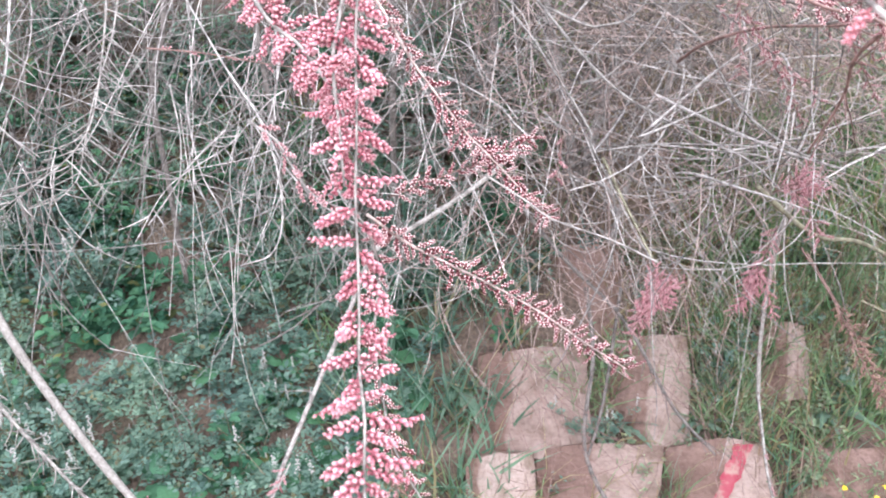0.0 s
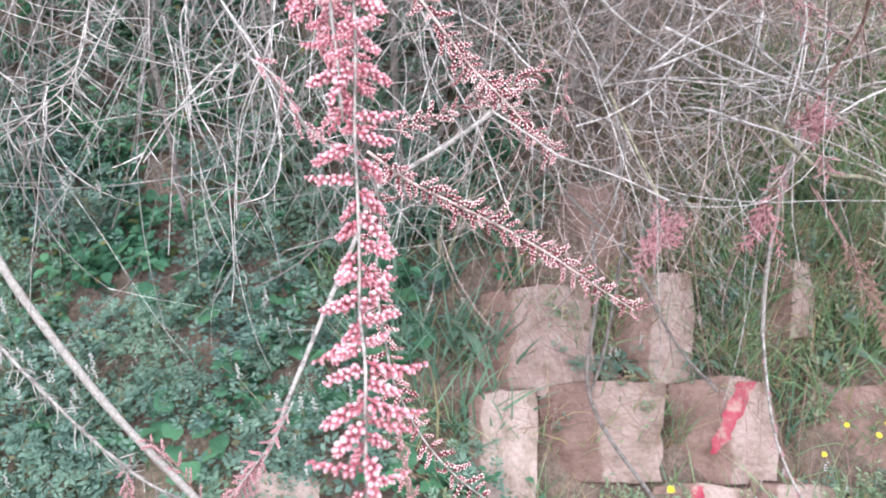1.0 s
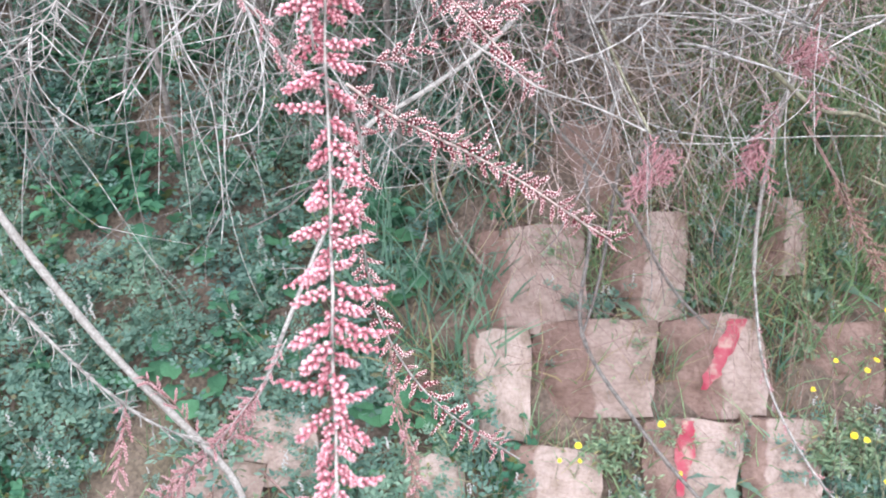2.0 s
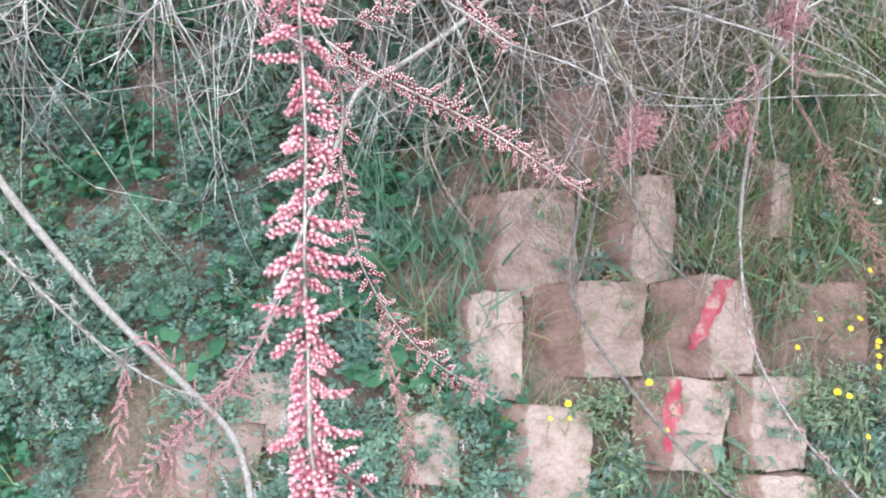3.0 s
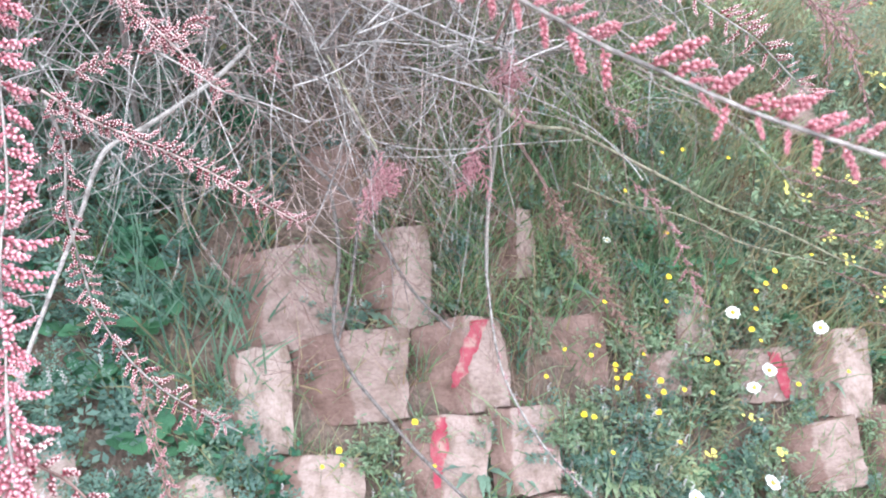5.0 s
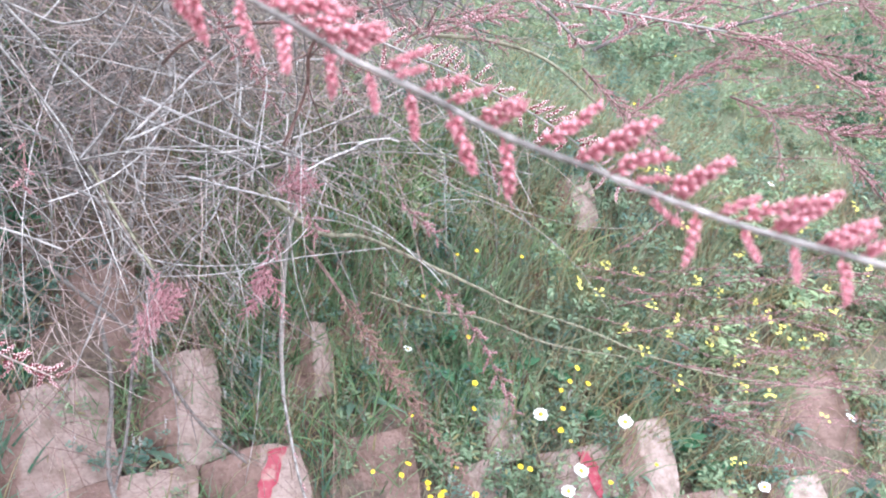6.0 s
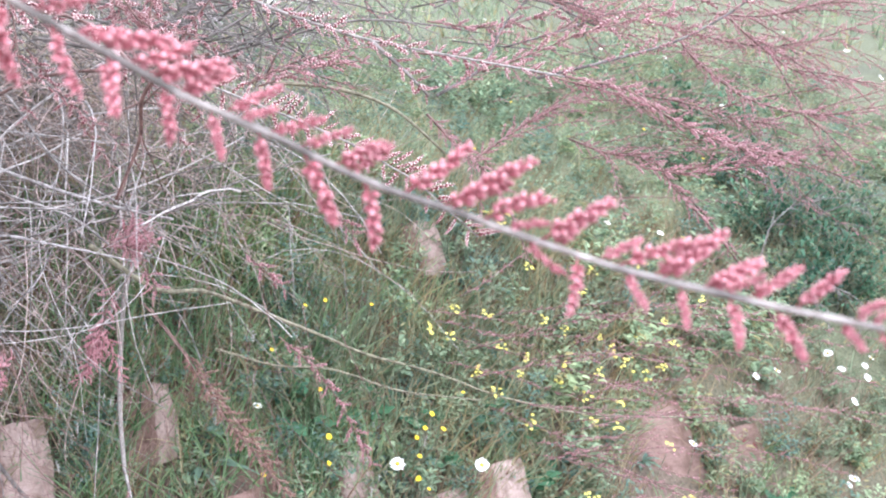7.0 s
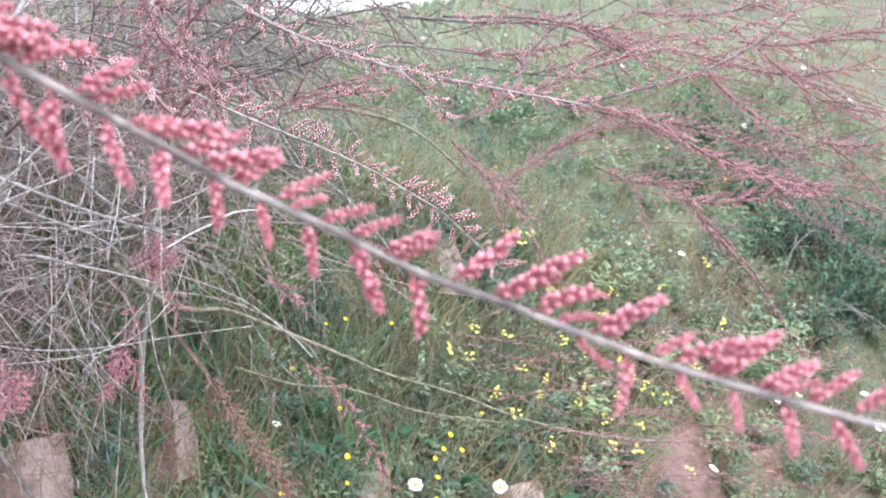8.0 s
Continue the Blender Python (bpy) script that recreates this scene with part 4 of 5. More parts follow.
# the tangle of fine dry twigs
def tangle(name, label, count, box, lean, length, radius, droop, material, spread=0.8, forks=2, wobble=0.22):
    """Long fine twigs that arch and cross; a few are thicker and carry forks."""
    s = Shape()
    for _ in range(count):
        p = Vector([random.uniform(a, b) for a, b in box])
        d = Vector(lean) + Vector((random.gauss(0, spread), random.gauss(0, spread), random.gauss(0, spread)))
        size = random.uniform(*length)
        bow = Vector((random.gauss(0, 1), random.gauss(0, 1), random.gauss(0, 1))) * (3.0 * wobble)
        line = wander(p, d, size, 10, droop, wobble * 0.45, bow)
        r = radius * random.choice((0.6, 0.7, 0.8, 1.0, 1.0, 1.2, 1.55) if p.y > 1.62 else (0.6, 0.7, 0.8, 0.9))
        tube(s, line, r, r * 0.5, 4, 0.2)
        for _ in range(random.randint(0, forks)):
            q, e = line_at(line, random.uniform(0.2, 0.9))
            way = e + Vector((random.gauss(0, 0.6), random.gauss(0, 0.6), random.gauss(0, 0.6)))
            tube(s, wander(q, way, size * random.uniform(0.15, 0.5), 6, droop, wobble * 0.5, bow * random.uniform(-1, 1)), r * 0.6, r * 0.35, 3, 0.2)
    part(name, s, material, shrub, label, "stuff", HOME)


tangle("dry_twig_tangle", "dense tangle of fine grey dry twigs", 430, ((-0.25, 0.78), (1.40, 1.95), (1.04, 1.85)), (0.25, -0.3, -0.05), (0.22, 0.6), 0.0014, 0.3, GREY_TWIG, 0.9, 3, 0.36)
tangle("dry_twig_tangle", "fine reddish dry twigs", 560, ((0.0, 0.85), (1.45, 1.95), (1.06, 1.6)), (0.5, -0.2, -0.05), (0.2, 0.45), 0.0011, 0.4, ROSY_TWIG, 0.8, 3, 0.3)
tangle("dry_twig_tangle", "grey dry twigs hanging down in strands", 150, ((-1.15, 0.1), (1.2, 1.9), (1.2, 1.85)), (-0.1, -0.15, -1.0), (0.2, 0.5), 0.0011, 0.6, TANGLE_TWIG, 0.5, 3, 0.3)
tangle("dry_twig_tangle", "pale grey dry twigs hanging low", 60, ((-0.95, 0.12), (1.2, 1.7), (1.15, 1.5)), (-0.1, -0.15, -1.0), (0.2, 0.45), 0.0010, 0.6, GREY_TWIG, 0.45, 3, 0.32)
# the dark bark of these two tangles paints the shaded gaps inside the shrub
tangle("dry_twig_tangle", "dry twigs deep inside the shrub, darkened in place of shade", 800, ((-1.25, 0.3), (1.78, 2.3), (1.0, 1.95)), (0.1, -0.2, -0.6), (0.2, 0.5), 0.0018, 0.3, DARK_TWIG, 0.7, 2, 0.3)
tangle("dry_twig_tangle", "twigs behind the pale ones, darkened in place of shade", 320, ((0.15, 0.85), (1.85, 2.3), (1.1, 1.6)), (0.1, -0.2, -0.3), (0.15, 0.4), 0.0016, 0.3, DARK_TWIG, 0.8, 2, 0.3)
OVER = Vector([(0.202, 1.619, 0.905)][0])
tangle("dry_twig_tangle", "reddish dry twigs hanging over the upper stones", 75, ((OVER.x - 0.22, OVER.x + 0.3), (OVER.y - 0.12, OVER.y + 0.08), (OVER.z - 0.02, OVER.z + 0.2)), (0.15, -0.1, -0.8), (0.12, 0.3), 0.0010, 0.2, ROSY_TWIG, 0.5, 2, 0.3)
tangle("dry_twig_tangle", "pale dry twigs hanging down in strands", 60, ((-0.75, -0.02), (0.95, 1.3), (1.22, 1.6)), (-0.15, -0.1, -1.0), (0.15, 0.36), 0.0010, 0.5, GREY_TWIG, 0.45, 3, 0.3)
tangle("dry_twig_tangle", "long thin twigs arching outward", 55, ((0.1, 0.6), (1.5, 1.9), (1.02, 1.45)), (1.0, -0.35, 0.1), (0.2, 0.4), 0.0011, 0.5, GREY_TWIG, 0.5, 3, 0.4)
tangle("dry_twig_tangle", "thin reddish twigs drooping over the stones", 120, ((0.05, 0.85), (1.25, 1.6), (0.62, 1.05)), (0.25, -0.2, -0.9), (0.15, 0.35), 0.0008, 0.2, BROWN_TWIG, 0.5, 3, 0.25)
tangle("dry_twig_tangle", "thin grey twigs over the crown", 200, ((0.25, 0.95), (1.3, 2.1), (1.34, 1.8)), (0.7, -0.2, 0.1), (0.2, 0.42), 0.0011, 0.3, TANGLE_TWIG, 0.6, 3, 0.35)
tangle("dry_twig_tangle", "thin grey twigs at the end of the crown", 110, ((0.42, 0.70), (1.0, 1.35), (1.40, 1.62)), (0.6, -0.2, 0.0), (0.12, 0.3), 0.0012, 0.2, TANGLE_TWIG, 0.7, 3, 0.3)
tangle("dry_twig_tangle", "stout pale grey twigs crossing in front", 34, ((0.12, 0.72), (1.28, 1.6), (1.14, 1.5)), (0.3, -0.2, -0.1), (0.22, 0.45), 0.0026, 0.2, GREY_TWIG, 0.9, 2, 0.3)
# out of view; added to block sky light and darken the twigs below
tangle("dry_twig_tangle", "thick unseen crown of dry twigs overhead, added to shade the shrub", 900, ((-1.5, 0.5), (1.15, 2.3), (1.90, 2.55)), (0.0, -0.2, 0.0), (0.25, 0.6), 0.0042, 0.2, TANGLE_TWIG, 0.9, 2, 0.3)


# ---- plants of the bank ----
random.seed(41)


def blade(shape, p, d, length, width, bend, segs=3):
    d = d.normalized()
    side = d.cross(Vector((random.gauss(0, 1), random.gauss(0, 1), 0.2))).normalized()
    lean = Vector((d.x, d.y, 0)) + Vector((random.gauss(0, 0.5), random.gauss(0, 0.5), 0))
    verts = []
    q = Vector(p)
    for i in range(segs + 1):
        t = i / segs
        w = width * (1 - t ** 1.6) * 0.5 + 0.0002
        verts += [q - side * w, q + side * w]
        d = (d + (lean * bend + Vector((0, 0, -bend * 0.7 * t))) / segs).normalized()
        q = q + d * (length / segs)
    shape.add(verts, [(2 * i, 2 * i + 1, 2 * i + 3, 2 * i + 2) for i in range(segs)])


def leaf(shape, p, d, up, length, width, fold=0.25, lobes=0, cheap=False):
    """One leaf with a folded midrib and an outline that swells and tapers, with lobes if wanted."""
    d = d.normalized()
    side = d.cross(up)
    side = side.normalized() if side.length > 1e-4 else d.orthogonal().normalized()
    up = side.cross(d)
    stations = [(0, 0.06), (0.3, 0.85), (0.65, 0.9), (1.0, 0.03)]
    if lobes:
        stations = [(0, 0.08), (0.2, 0.8), (0.36, 0.5), (0.56, 1.0), (1.0, 0.05)]
    if cheap:
        rib = up * (0.12 * length)
        l1, l2 = p + d * (0.3 * length) - side * (width / 2), p + d * (0.7 * length) - side * (width * 0.4)
        r1, r2 = p + d * (0.3 * length) + side * (width / 2), p + d * (0.7 * length) + side * (width * 0.4)
        tip = p + d * length - up * (0.2 * length)
        shape.add([p - rib, tip, l2, l1, r1, r2], [(0, 1, 2, 3), (0, 4, 5, 1)])
        return
    verts = []
    for t, w in stations:
        c = p + d * (t * length) - up * (0.25 * length * t * t)
        verts += [c - side * (w * width / 2) + up * (fold * w * width / 2), c, c + side * (w * width / 2) + up * (fold * w * width / 2)]
    faces = []
    for i in range(len(stations) - 1):
        a = 3 * i
        faces += [(a, a + 1, a + 4, a + 3), (a + 1, a + 2, a + 5, a + 4)]
    shape.add(verts, faces)


def divided_leaf(shape, p, d, up, length, width):
    """A feathery leaf: a few narrow leaflets in pairs along its stalk and one at the end."""
    d = d.normalized()
    side = d.cross(up)
    side = side.normalized() if side.length > 1e-4 else d.orthogonal().normalized()
    up = side.cross(d)
    for t, way in ((0.25, -1), (0.3, 1), (0.6, -1), (0.65, 1), (0.7, 0)):
        root = p + d * (t * length) - up * (0.2 * length * t * t)
        out = (d * (0.55 if way else 1.0) + side * way + up * random.uniform(-0.25, 0.35)).normalized()
        size = length * (0.5 if way else 0.42) * random.uniform(0.8, 1.2)
        across = out.cross(up + side * random.uniform(-0.5, 0.5)).normalized() * (width * length * 0.5)
        shape.add([root, root + out * (0.55 * size) - across, root + out * size, root + out * (0.6 * size) + across], [(0, 1, 2, 3)])


STONE_SPOTS = []


def clear_of_stones(x, y, gap=0.0):
    for sx, sy, r in STONE_SPOTS:
        if (x - sx) ** 2 + (y - sy) ** 2 < (r + gap) ** 2:
            return False
    return True


# the middle of each stone's face, its width and height in metres, and where its blunt upright edge runs
# at 0.60 the whole face takes the dark side tone
UPPER_STONES = [
    (0.174, 1.695, 0.215, 0.213, -0.17),
    (0.410, 1.692, 0.148, 0.218, -0.07),
    (0.269, 1.832, 0.197, 0.230, 0.60),
    (0.063, 1.836, 0.143, 0.188, 0.60),
    (0.676, 1.720, 0.093, 0.148, 0.10),
    (0.110, 1.562, 0.123, 0.214, -0.30),
    (0.300, 1.572, 0.228, 0.185, -0.06),
    (0.519, 1.561, 0.197, 0.187, 0.03),
    (0.761, 1.553, 0.156, 0.157, 0.60),
    (-0.017, 1.443, 0.125, 0.133, -0.20),
    (0.206, 1.421, 0.179, 0.183, -0.22),
    (0.464, 1.445, 0.170, 0.170, -0.10),
    (0.630, 1.437, 0.143, 0.174, -0.20),
    (0.169, 1.333, 0.100, 0.089, -0.40),
    (0.267, 1.329, 0.089, 0.093, 0.10),
    (0.633, 1.331, 0.135, 0.135, -0.20),
    (0.847, 1.307, 0.118, 0.100, -0.40),
    (0.440, 1.313, 0.171, 0.136, 0.30),
]
OUTER_STONES = [
    (1.039, 1.557, 0.079, 0.127, -0.40),
    (1.184, 1.468, 0.161, 0.116, -0.50),
    (1.350, 1.452, 0.145, 0.198, 0.00),
    (1.257, 1.349, 0.182, 0.145, -0.10),
    (1.460, 1.342, 0.181, 0.154, 0.10),
    (0.943, 1.497, 0.128, 0.096, -0.10),
    (0.816, 1.618, 0.177, 0.101, 0.60),
    (1.842, 1.421, 0.215, 0.235, 0.60),
    (2.095, 1.380, 0.169, 0.098, 0.60),
    (-0.315, 1.508, 0.160, 0.140, -0.40),
    (-0.437, 1.451, 0.180, 0.160, -0.40),
    (1.424, 1.863, 0.100, 0.140, -0.20),
    (1.700, 1.330, 0.140, 0.120, -0.20),
]
STONES = UPPER_STONES + OUTER_STONES
for sx, sy, sw, sh, se in STONES:
    STONE_SPOTS.append((sx, sy - 0.025, 0.52 * min(sw, sh)))


def in_bank(lo, hi, slo, shi):
    x = random.uniform(lo, hi)
    y = 1.62 - 0.08 * (x - 0.5) + random.uniform(slo, shi)
    return x, y


def under_grass(x, y):
    """The open place beside the stones where long grass grows instead of weeds."""
    return ((x - 0.0) / 0.17) ** 2 + ((y - 1.70) / 0.17) ** 2 < 1


BARE = [(-0.73, 1.83, 0.085), (-0.63, 1.74, 0.08), (-0.53, 1.84, 0.06), (-0.307, 1.714, 0.05), (-0.385, 1.908, 0.045), (-0.80, 2.0, 0.055), (-0.80, 1.585, 0.05), (-0.497, 1.486, 0.05)]


def bare_place(x, y):
    """Patches of open soil on the bank between the weeds."""
    return any(((x - a) / r) ** 2 + ((y + 0.03 - b) / (1.05 * r + 0.02)) ** 2 < 0.8 for a, b, r in BARE)


def tuft(shape, x, y, blades, length, width, spread, bend):
    z = ground_z(x, y)
    for _ in range(blades):
        q = Vector((x + random.gauss(0, 0.012), y + random.gauss(0, 0.012), z - 0.004))
        d = Vector((random.gauss(0, spread), random.gauss(0, spread) - 0.15, 1))
        blade(shape, q, d, length * random.uniform(0.5, 1.25), width * random.uniform(0.7, 1.3), bend * random.uniform(0.3, 1.6))


def meadow(name, label, count, area, length, width, blades, material, gap=0.0, bend=0.6, keep=None):
    s = Shape()
    for _ in range(count):
        x, y = in_bank(*area)
        if not clear_of_stones(x, y, gap) or (bare_place(x, y) and random.random() < 0.3):
            continue
        if keep and noise.noise((x * 3.1, y * 3.1, keep)) < 0.0:
            continue
        tuft(s, x, y, random.randint(blades // 2, blades), random.uniform(*length), width, 0.38, bend)
    tagged(new(name, s.mesh(name, material)), label, "grass", "", "stuff")


meadow("grass", "green grass growing between the stones", 1700, (0.0, 1.5, -0.55, 0.75), (0.05, 0.13), 0.0028, 10, GRASS, -0.02, keep=1.5)
meadow("grass", "long green grass under the shrub", 620, (0.52, 1.15, -0.02, 0.5), (0.08, 0.18), 0.0034, 10, GRASS, 0.0)
meadow("grass", "pale long grass beside the shrub", 700, (1.0, 1.8, -0.1, 0.7), (0.08, 0.18), 0.0034, 10, MEADOW, 0.0)
meadow("grass", "green grass among the weeds", 560, (-1.1, 0.3, -0.45, 0.8), (0.06, 0.16), 0.0034, 7, GRASS, 0.01, keep=4.5)
meadow("grass", "long broad grass blades beside the stones", 95, (-0.16, 0.15, -0.08, 0.30), (0.13, 0.26), 0.0062, 6, BLADE, -0.04, bend=0.5)
meadow("grass", "blue-green grass among the lower stones", 150, (0.0, 1.0, -0.4, 0.05), (0.06, 0.15), 0.0042, 7, BLADE, 0.0, bend=0.6)
meadow("dry_grass", "long dry grass stalks beside the stones", 30, (-0.12, 0.5, -0.1, 0.3), (0.12, 0.26), 0.0034, 5, STRAW, -0.05, bend=0.7)
meadow("dry_grass", "brown dry stalks among the grass under the shrub", 300, (0.42, 1.15, -0.1, 0.42), (0.07, 0.18), 0.002, 5, RUST, 0.0)
meadow("dry_grass", "reddish dry stalks among the meadow weeds", 900, (1.1, 2.6, -0.5, 0.6), (0.07, 0.2), 0.0018, 5, RUST, 0.0)
meadow("dry_grass", "pale dry grass stalks", 1700, (0.0, 2.6, -0.45, 0.9), (0.06, 0.18), 0.0016, 5, STRAW, 0.0)
meadow("dry_grass", "pale straw in the grass beside the shrub", 520, (1.05, 2.0, -0.15, 0.6), (0.09, 0.2), 0.0026, 6, STRAW, 0.0)
meadow("grass", "pale green meadow grass", 3600, (1.1, 4.5, -0.4, 2.6), (0.05, 0.12), 0.0036, 9, MEADOW, 0.015)
meadow("grass", "far meadow grass", 5200, (-1.0, 18.0, 2.0, 12.0), (0.10, 0.24), 0.014, 6, MEADOW)
meadow("grass", "short grass on the ground around", 1500, (-4.0, 3.5, -5.0, -0.5), (0.04, 0.11), 0.005, 7, GRASS, 0.0, keep=7.7)
meadow("grass", "grass farther along the bank", 700, (-4.0, -1.0, -0.6, 1.6), (0.06, 0.16), 0.006, 8, GRASS, 0.0)
meadow("dry_grass", "thin straw in the meadow", 1300, (1.2, 6.0, -0.3, 4.0), (0.08, 0.2), 0.0024, 4, STRAW, 0.01)


# small-leaved weeds: a few kinds, repeated
def weed_shapes(height, stems, leaves, leaf_len, leaf_wid, lobes, spike, cheap=False):
    st, lf, sp = Shape(), Shape(), Shape()
    for _ in range(stems):
        d = Vector((random.gauss(0, 0.45), random.gauss(0, 0.45), 1))
        line = wander((random.gauss(0, 0.008), random.gauss(0, 0.008), -0.005), d, height * random.uniform(0.6, 1.2), 6, -0.1, 0.2)
        tube(st, line, 0.0013, 0.0007, 3)
        for k in range(leaves):
            t = random.uniform(0.12, 1.0)
            p, e = line_at(line, min(0.99, t))
            a = random.uniform(0, 6.283)
            out = Vector((math.cos(a), math.sin(a), random.uniform(-0.1, 0.6)))
            size = leaf_len * random.uniform(0.55, 1.2) * (1.15 - 0.5 * t)
            if lobes == 2:
                divided_leaf(lf, p + out * 0.003, out, Vector((0, 0, 1)), size, leaf_wid)
            else:
                leaf(lf, p + out * 0.004, out, Vector((0, 0, 1)), size, size * leaf_wid, random.uniform(0.0, 0.4), lobes, cheap)
        if spike and random.random() < spike:
            tip, e = line_at(line, 0.99)
            for k in range(14):
                q = tip + Vector((0, 0, 0.0022 * k)) + Vector((random.gauss(0, 0.002), random.gauss(0, 0.002), 0))
                v, f, a = BUD_ROUGH
                sp.add([q + x * 0.0040 for x in v], f)
    return st, lf, sp


WEEDS, COVER = [], []
for height, stems, leaves, ll, lw, lobes, spike, mat in ((0.12, 8, 8, 0.035, 0.27, 2, 0.6, HERB), (0.15, 7, 9, 0.033, 0.23, 2, 0.7, HERB), (0.09, 9, 11, 0.0180, 0.66, 0, 0.0, HERB), (0.13, 7, 7, 0.043, 0.24, 2, 0.5, HERB), (0.11, 8, 10, 0.027, 0.62, 0, 0.0, MALLOW), (0.13, 12, 13, 0.022, 0.24, 0, 0.0, MEADOW), (0.14, 10, 13, 0.021, 0.4, 1, 0.0, HERB), (0.12, 10, 13, 0.025, 0.42, 1, 0.0, FIELD), (0.15, 9, 12, 0.028, 0.3, 0, 0.0, FIELD)):
    st, lf, sp = weed_shapes(height, stems, leaves, ll, lw, lobes, spike, not lobes or mat == FIELD or height > 0.12)
    COVER.append((weed_shapes(height, stems, leaves, ll * 1.1, lw, lobes, 0, True)[1].mesh("cover", mat), mat))
    WEEDS.append((st.mesh("stem", GREEN_STEM), lf.mesh("foliage", mat), sp.mesh("seed_spike", SEED) if sp.v else None))


def weed(x, y, kind, size, label, group):
    w = thing("weed", (x, y, ground_z(x, y)), label, "weed", group)
    n = bank_normal(x, y)
    up = (Vector((0, 0, 1)) + 0.6 * n).normalized()
    w.rotation_mode = "QUATERNION"
    w.rotation_quaternion = up.to_track_quat("Z", "Y") @ Euler((0, 0, random.uniform(0, 6.28))).to_quaternion()
    w.scale = (size, size, size)
    st, lf, sp = WEEDS[kind]
    part("stem", st, None, w, "", "stuff")
    part("foliage", lf, None, w, "", "stuff")
    if sp:
        part("seed_spike", sp, None, w, "pale seed spikes", "stuff")


def weed_cover(name, label, count, area, sizes, kinds, gap=0.0, keep=None, fade=0.0):
    """The weeds too many to count, joined."""
    picks, step = [], 0
    while len(picks) < count:
        # evenly strewn, with some chance
        step += 1
        x = area[0] + (area[1] - area[0]) * ((0.5 + step * 0.7548777 + random.gauss(0, 0.012)) % 1)
        y = 1.62 - 0.08 * (x - 0.5) + area[2] + (area[3] - area[2]) * ((0.5 + step * 0.5698403 + random.gauss(0, 0.012)) % 1)
        if not clear_of_stones(x, y, gap) or (under_grass(x, y) and step % 4) or (bare_place(x, y) and step % 5 > 1) or (keep and noise.noise((x * 2.6, y * 2.6, keep)) < -0.31):
            continue
        if fade and random.random() * fade > x - area[0]:
            continue
        up = (Vector((0, 0, 1)) + 0.6 * bank_normal(x, y)).normalized()
        m = Matrix.Translation((x, y, ground_z(x, y))) @ up.to_track_quat("Z", "Y").to_matrix().to_4x4() @ pose(0, 0, 0, 0, 0, random.uniform(0, 360)) @ Matrix.Scale(random.uniform(*sizes), 4)
        picks.append((random.choice(kinds), np.array(m)))
    for mat in {COVER[k][1].name: COVER[k][1] for k in kinds}.values():
        verts, faces, base = [], [], 0
        for k, m in picks:
            if COVER[k][1] != mat:
                continue
            v, f = LEAF_DATA[k]
            verts.append(v @ m[:3, :3].T + m[:3, 3])
            faces.append(f + base)
            base += len(v)
        v, f = np.concatenate(verts), np.concatenate(faces)
        me = bpy.data.meshes.new(name)
        me.vertices.add(len(v))
        me.vertices.foreach_set("co", v.ravel())
        me.loops.add(f.size)
        me.loops.foreach_set("vertex_index", f.ravel())
        me.polygons.add(len(f))
        me.polygons.foreach_set("loop_start", np.arange(0, f.size, 4))
        me.materials.append(mat)
        me.update(calc_edges=True)
        me.polygons.foreach_set("use_smooth", np.ones(len(f), dtype=bool))
        tagged(new(name, me), label, "weeds", "", "stuff")


LEAF_DATA = []
for lf, mat in COVER:
    v = np.empty(len(lf.vertices) * 3)
    lf.vertices.foreach_get("co", v)
    f = np.empty(len(lf.loops), dtype=int)
    lf.loops.foreach_get("vertex_index", f)
    LEAF_DATA.append((v.reshape(-1, 3), f.reshape(-1, 4)))

count = 0
while count < 70:
    x, y = in_bank(-1.1, 0.12, -0.45, 0.3)
    if clear_of_stones(x, y, -0.01) and not under_grass(x, y) and not bare_place(x, y) and noise.noise((x * 2.6, y * 2.6, 2.2)) > -0.2:
        weed(x, y, random.choice((0, 0, 1, 1, 3, 3, 4)), random.uniform(0.7, 1.25), "blue-green weed with small lobed leaves on the bank", "weeds on the bank")
        count += 1
for a, b, r in BARE:
    for _ in range(2):
        x, y = a + random.uniform(-r, r), b - 0.03 + random.uniform(-r, r)
        weed(x, y, random.choice((0, 1, 1, 3)), random.uniform(0.35, 0.65), "small feathery weed sprouting on bare soil", "weeds on the bank")
count = 0
while count < 45:
    x, y = in_bank(0.05, 1.2, -0.5, 0.3)
    if clear_of_stones(x, y, 0.03):
        weed(x, y, random.choice((0, 5, 3, 4)), random.uniform(0.5, 0.95), "small green weed growing between the stones", "weeds between the stones")
        count += 1
count = 0
while count < 48:
    x, y = in_bank(1.0, 2.6, -0.3, 0.8)
    if clear_of_stones(x, y, 0.0):
        weed(x, y, random.choice((5, 7, 8, 6)), random.uniform(0.7, 1.2), "pale green weed among the meadow grass", "weeds in the meadow")
        count += 1
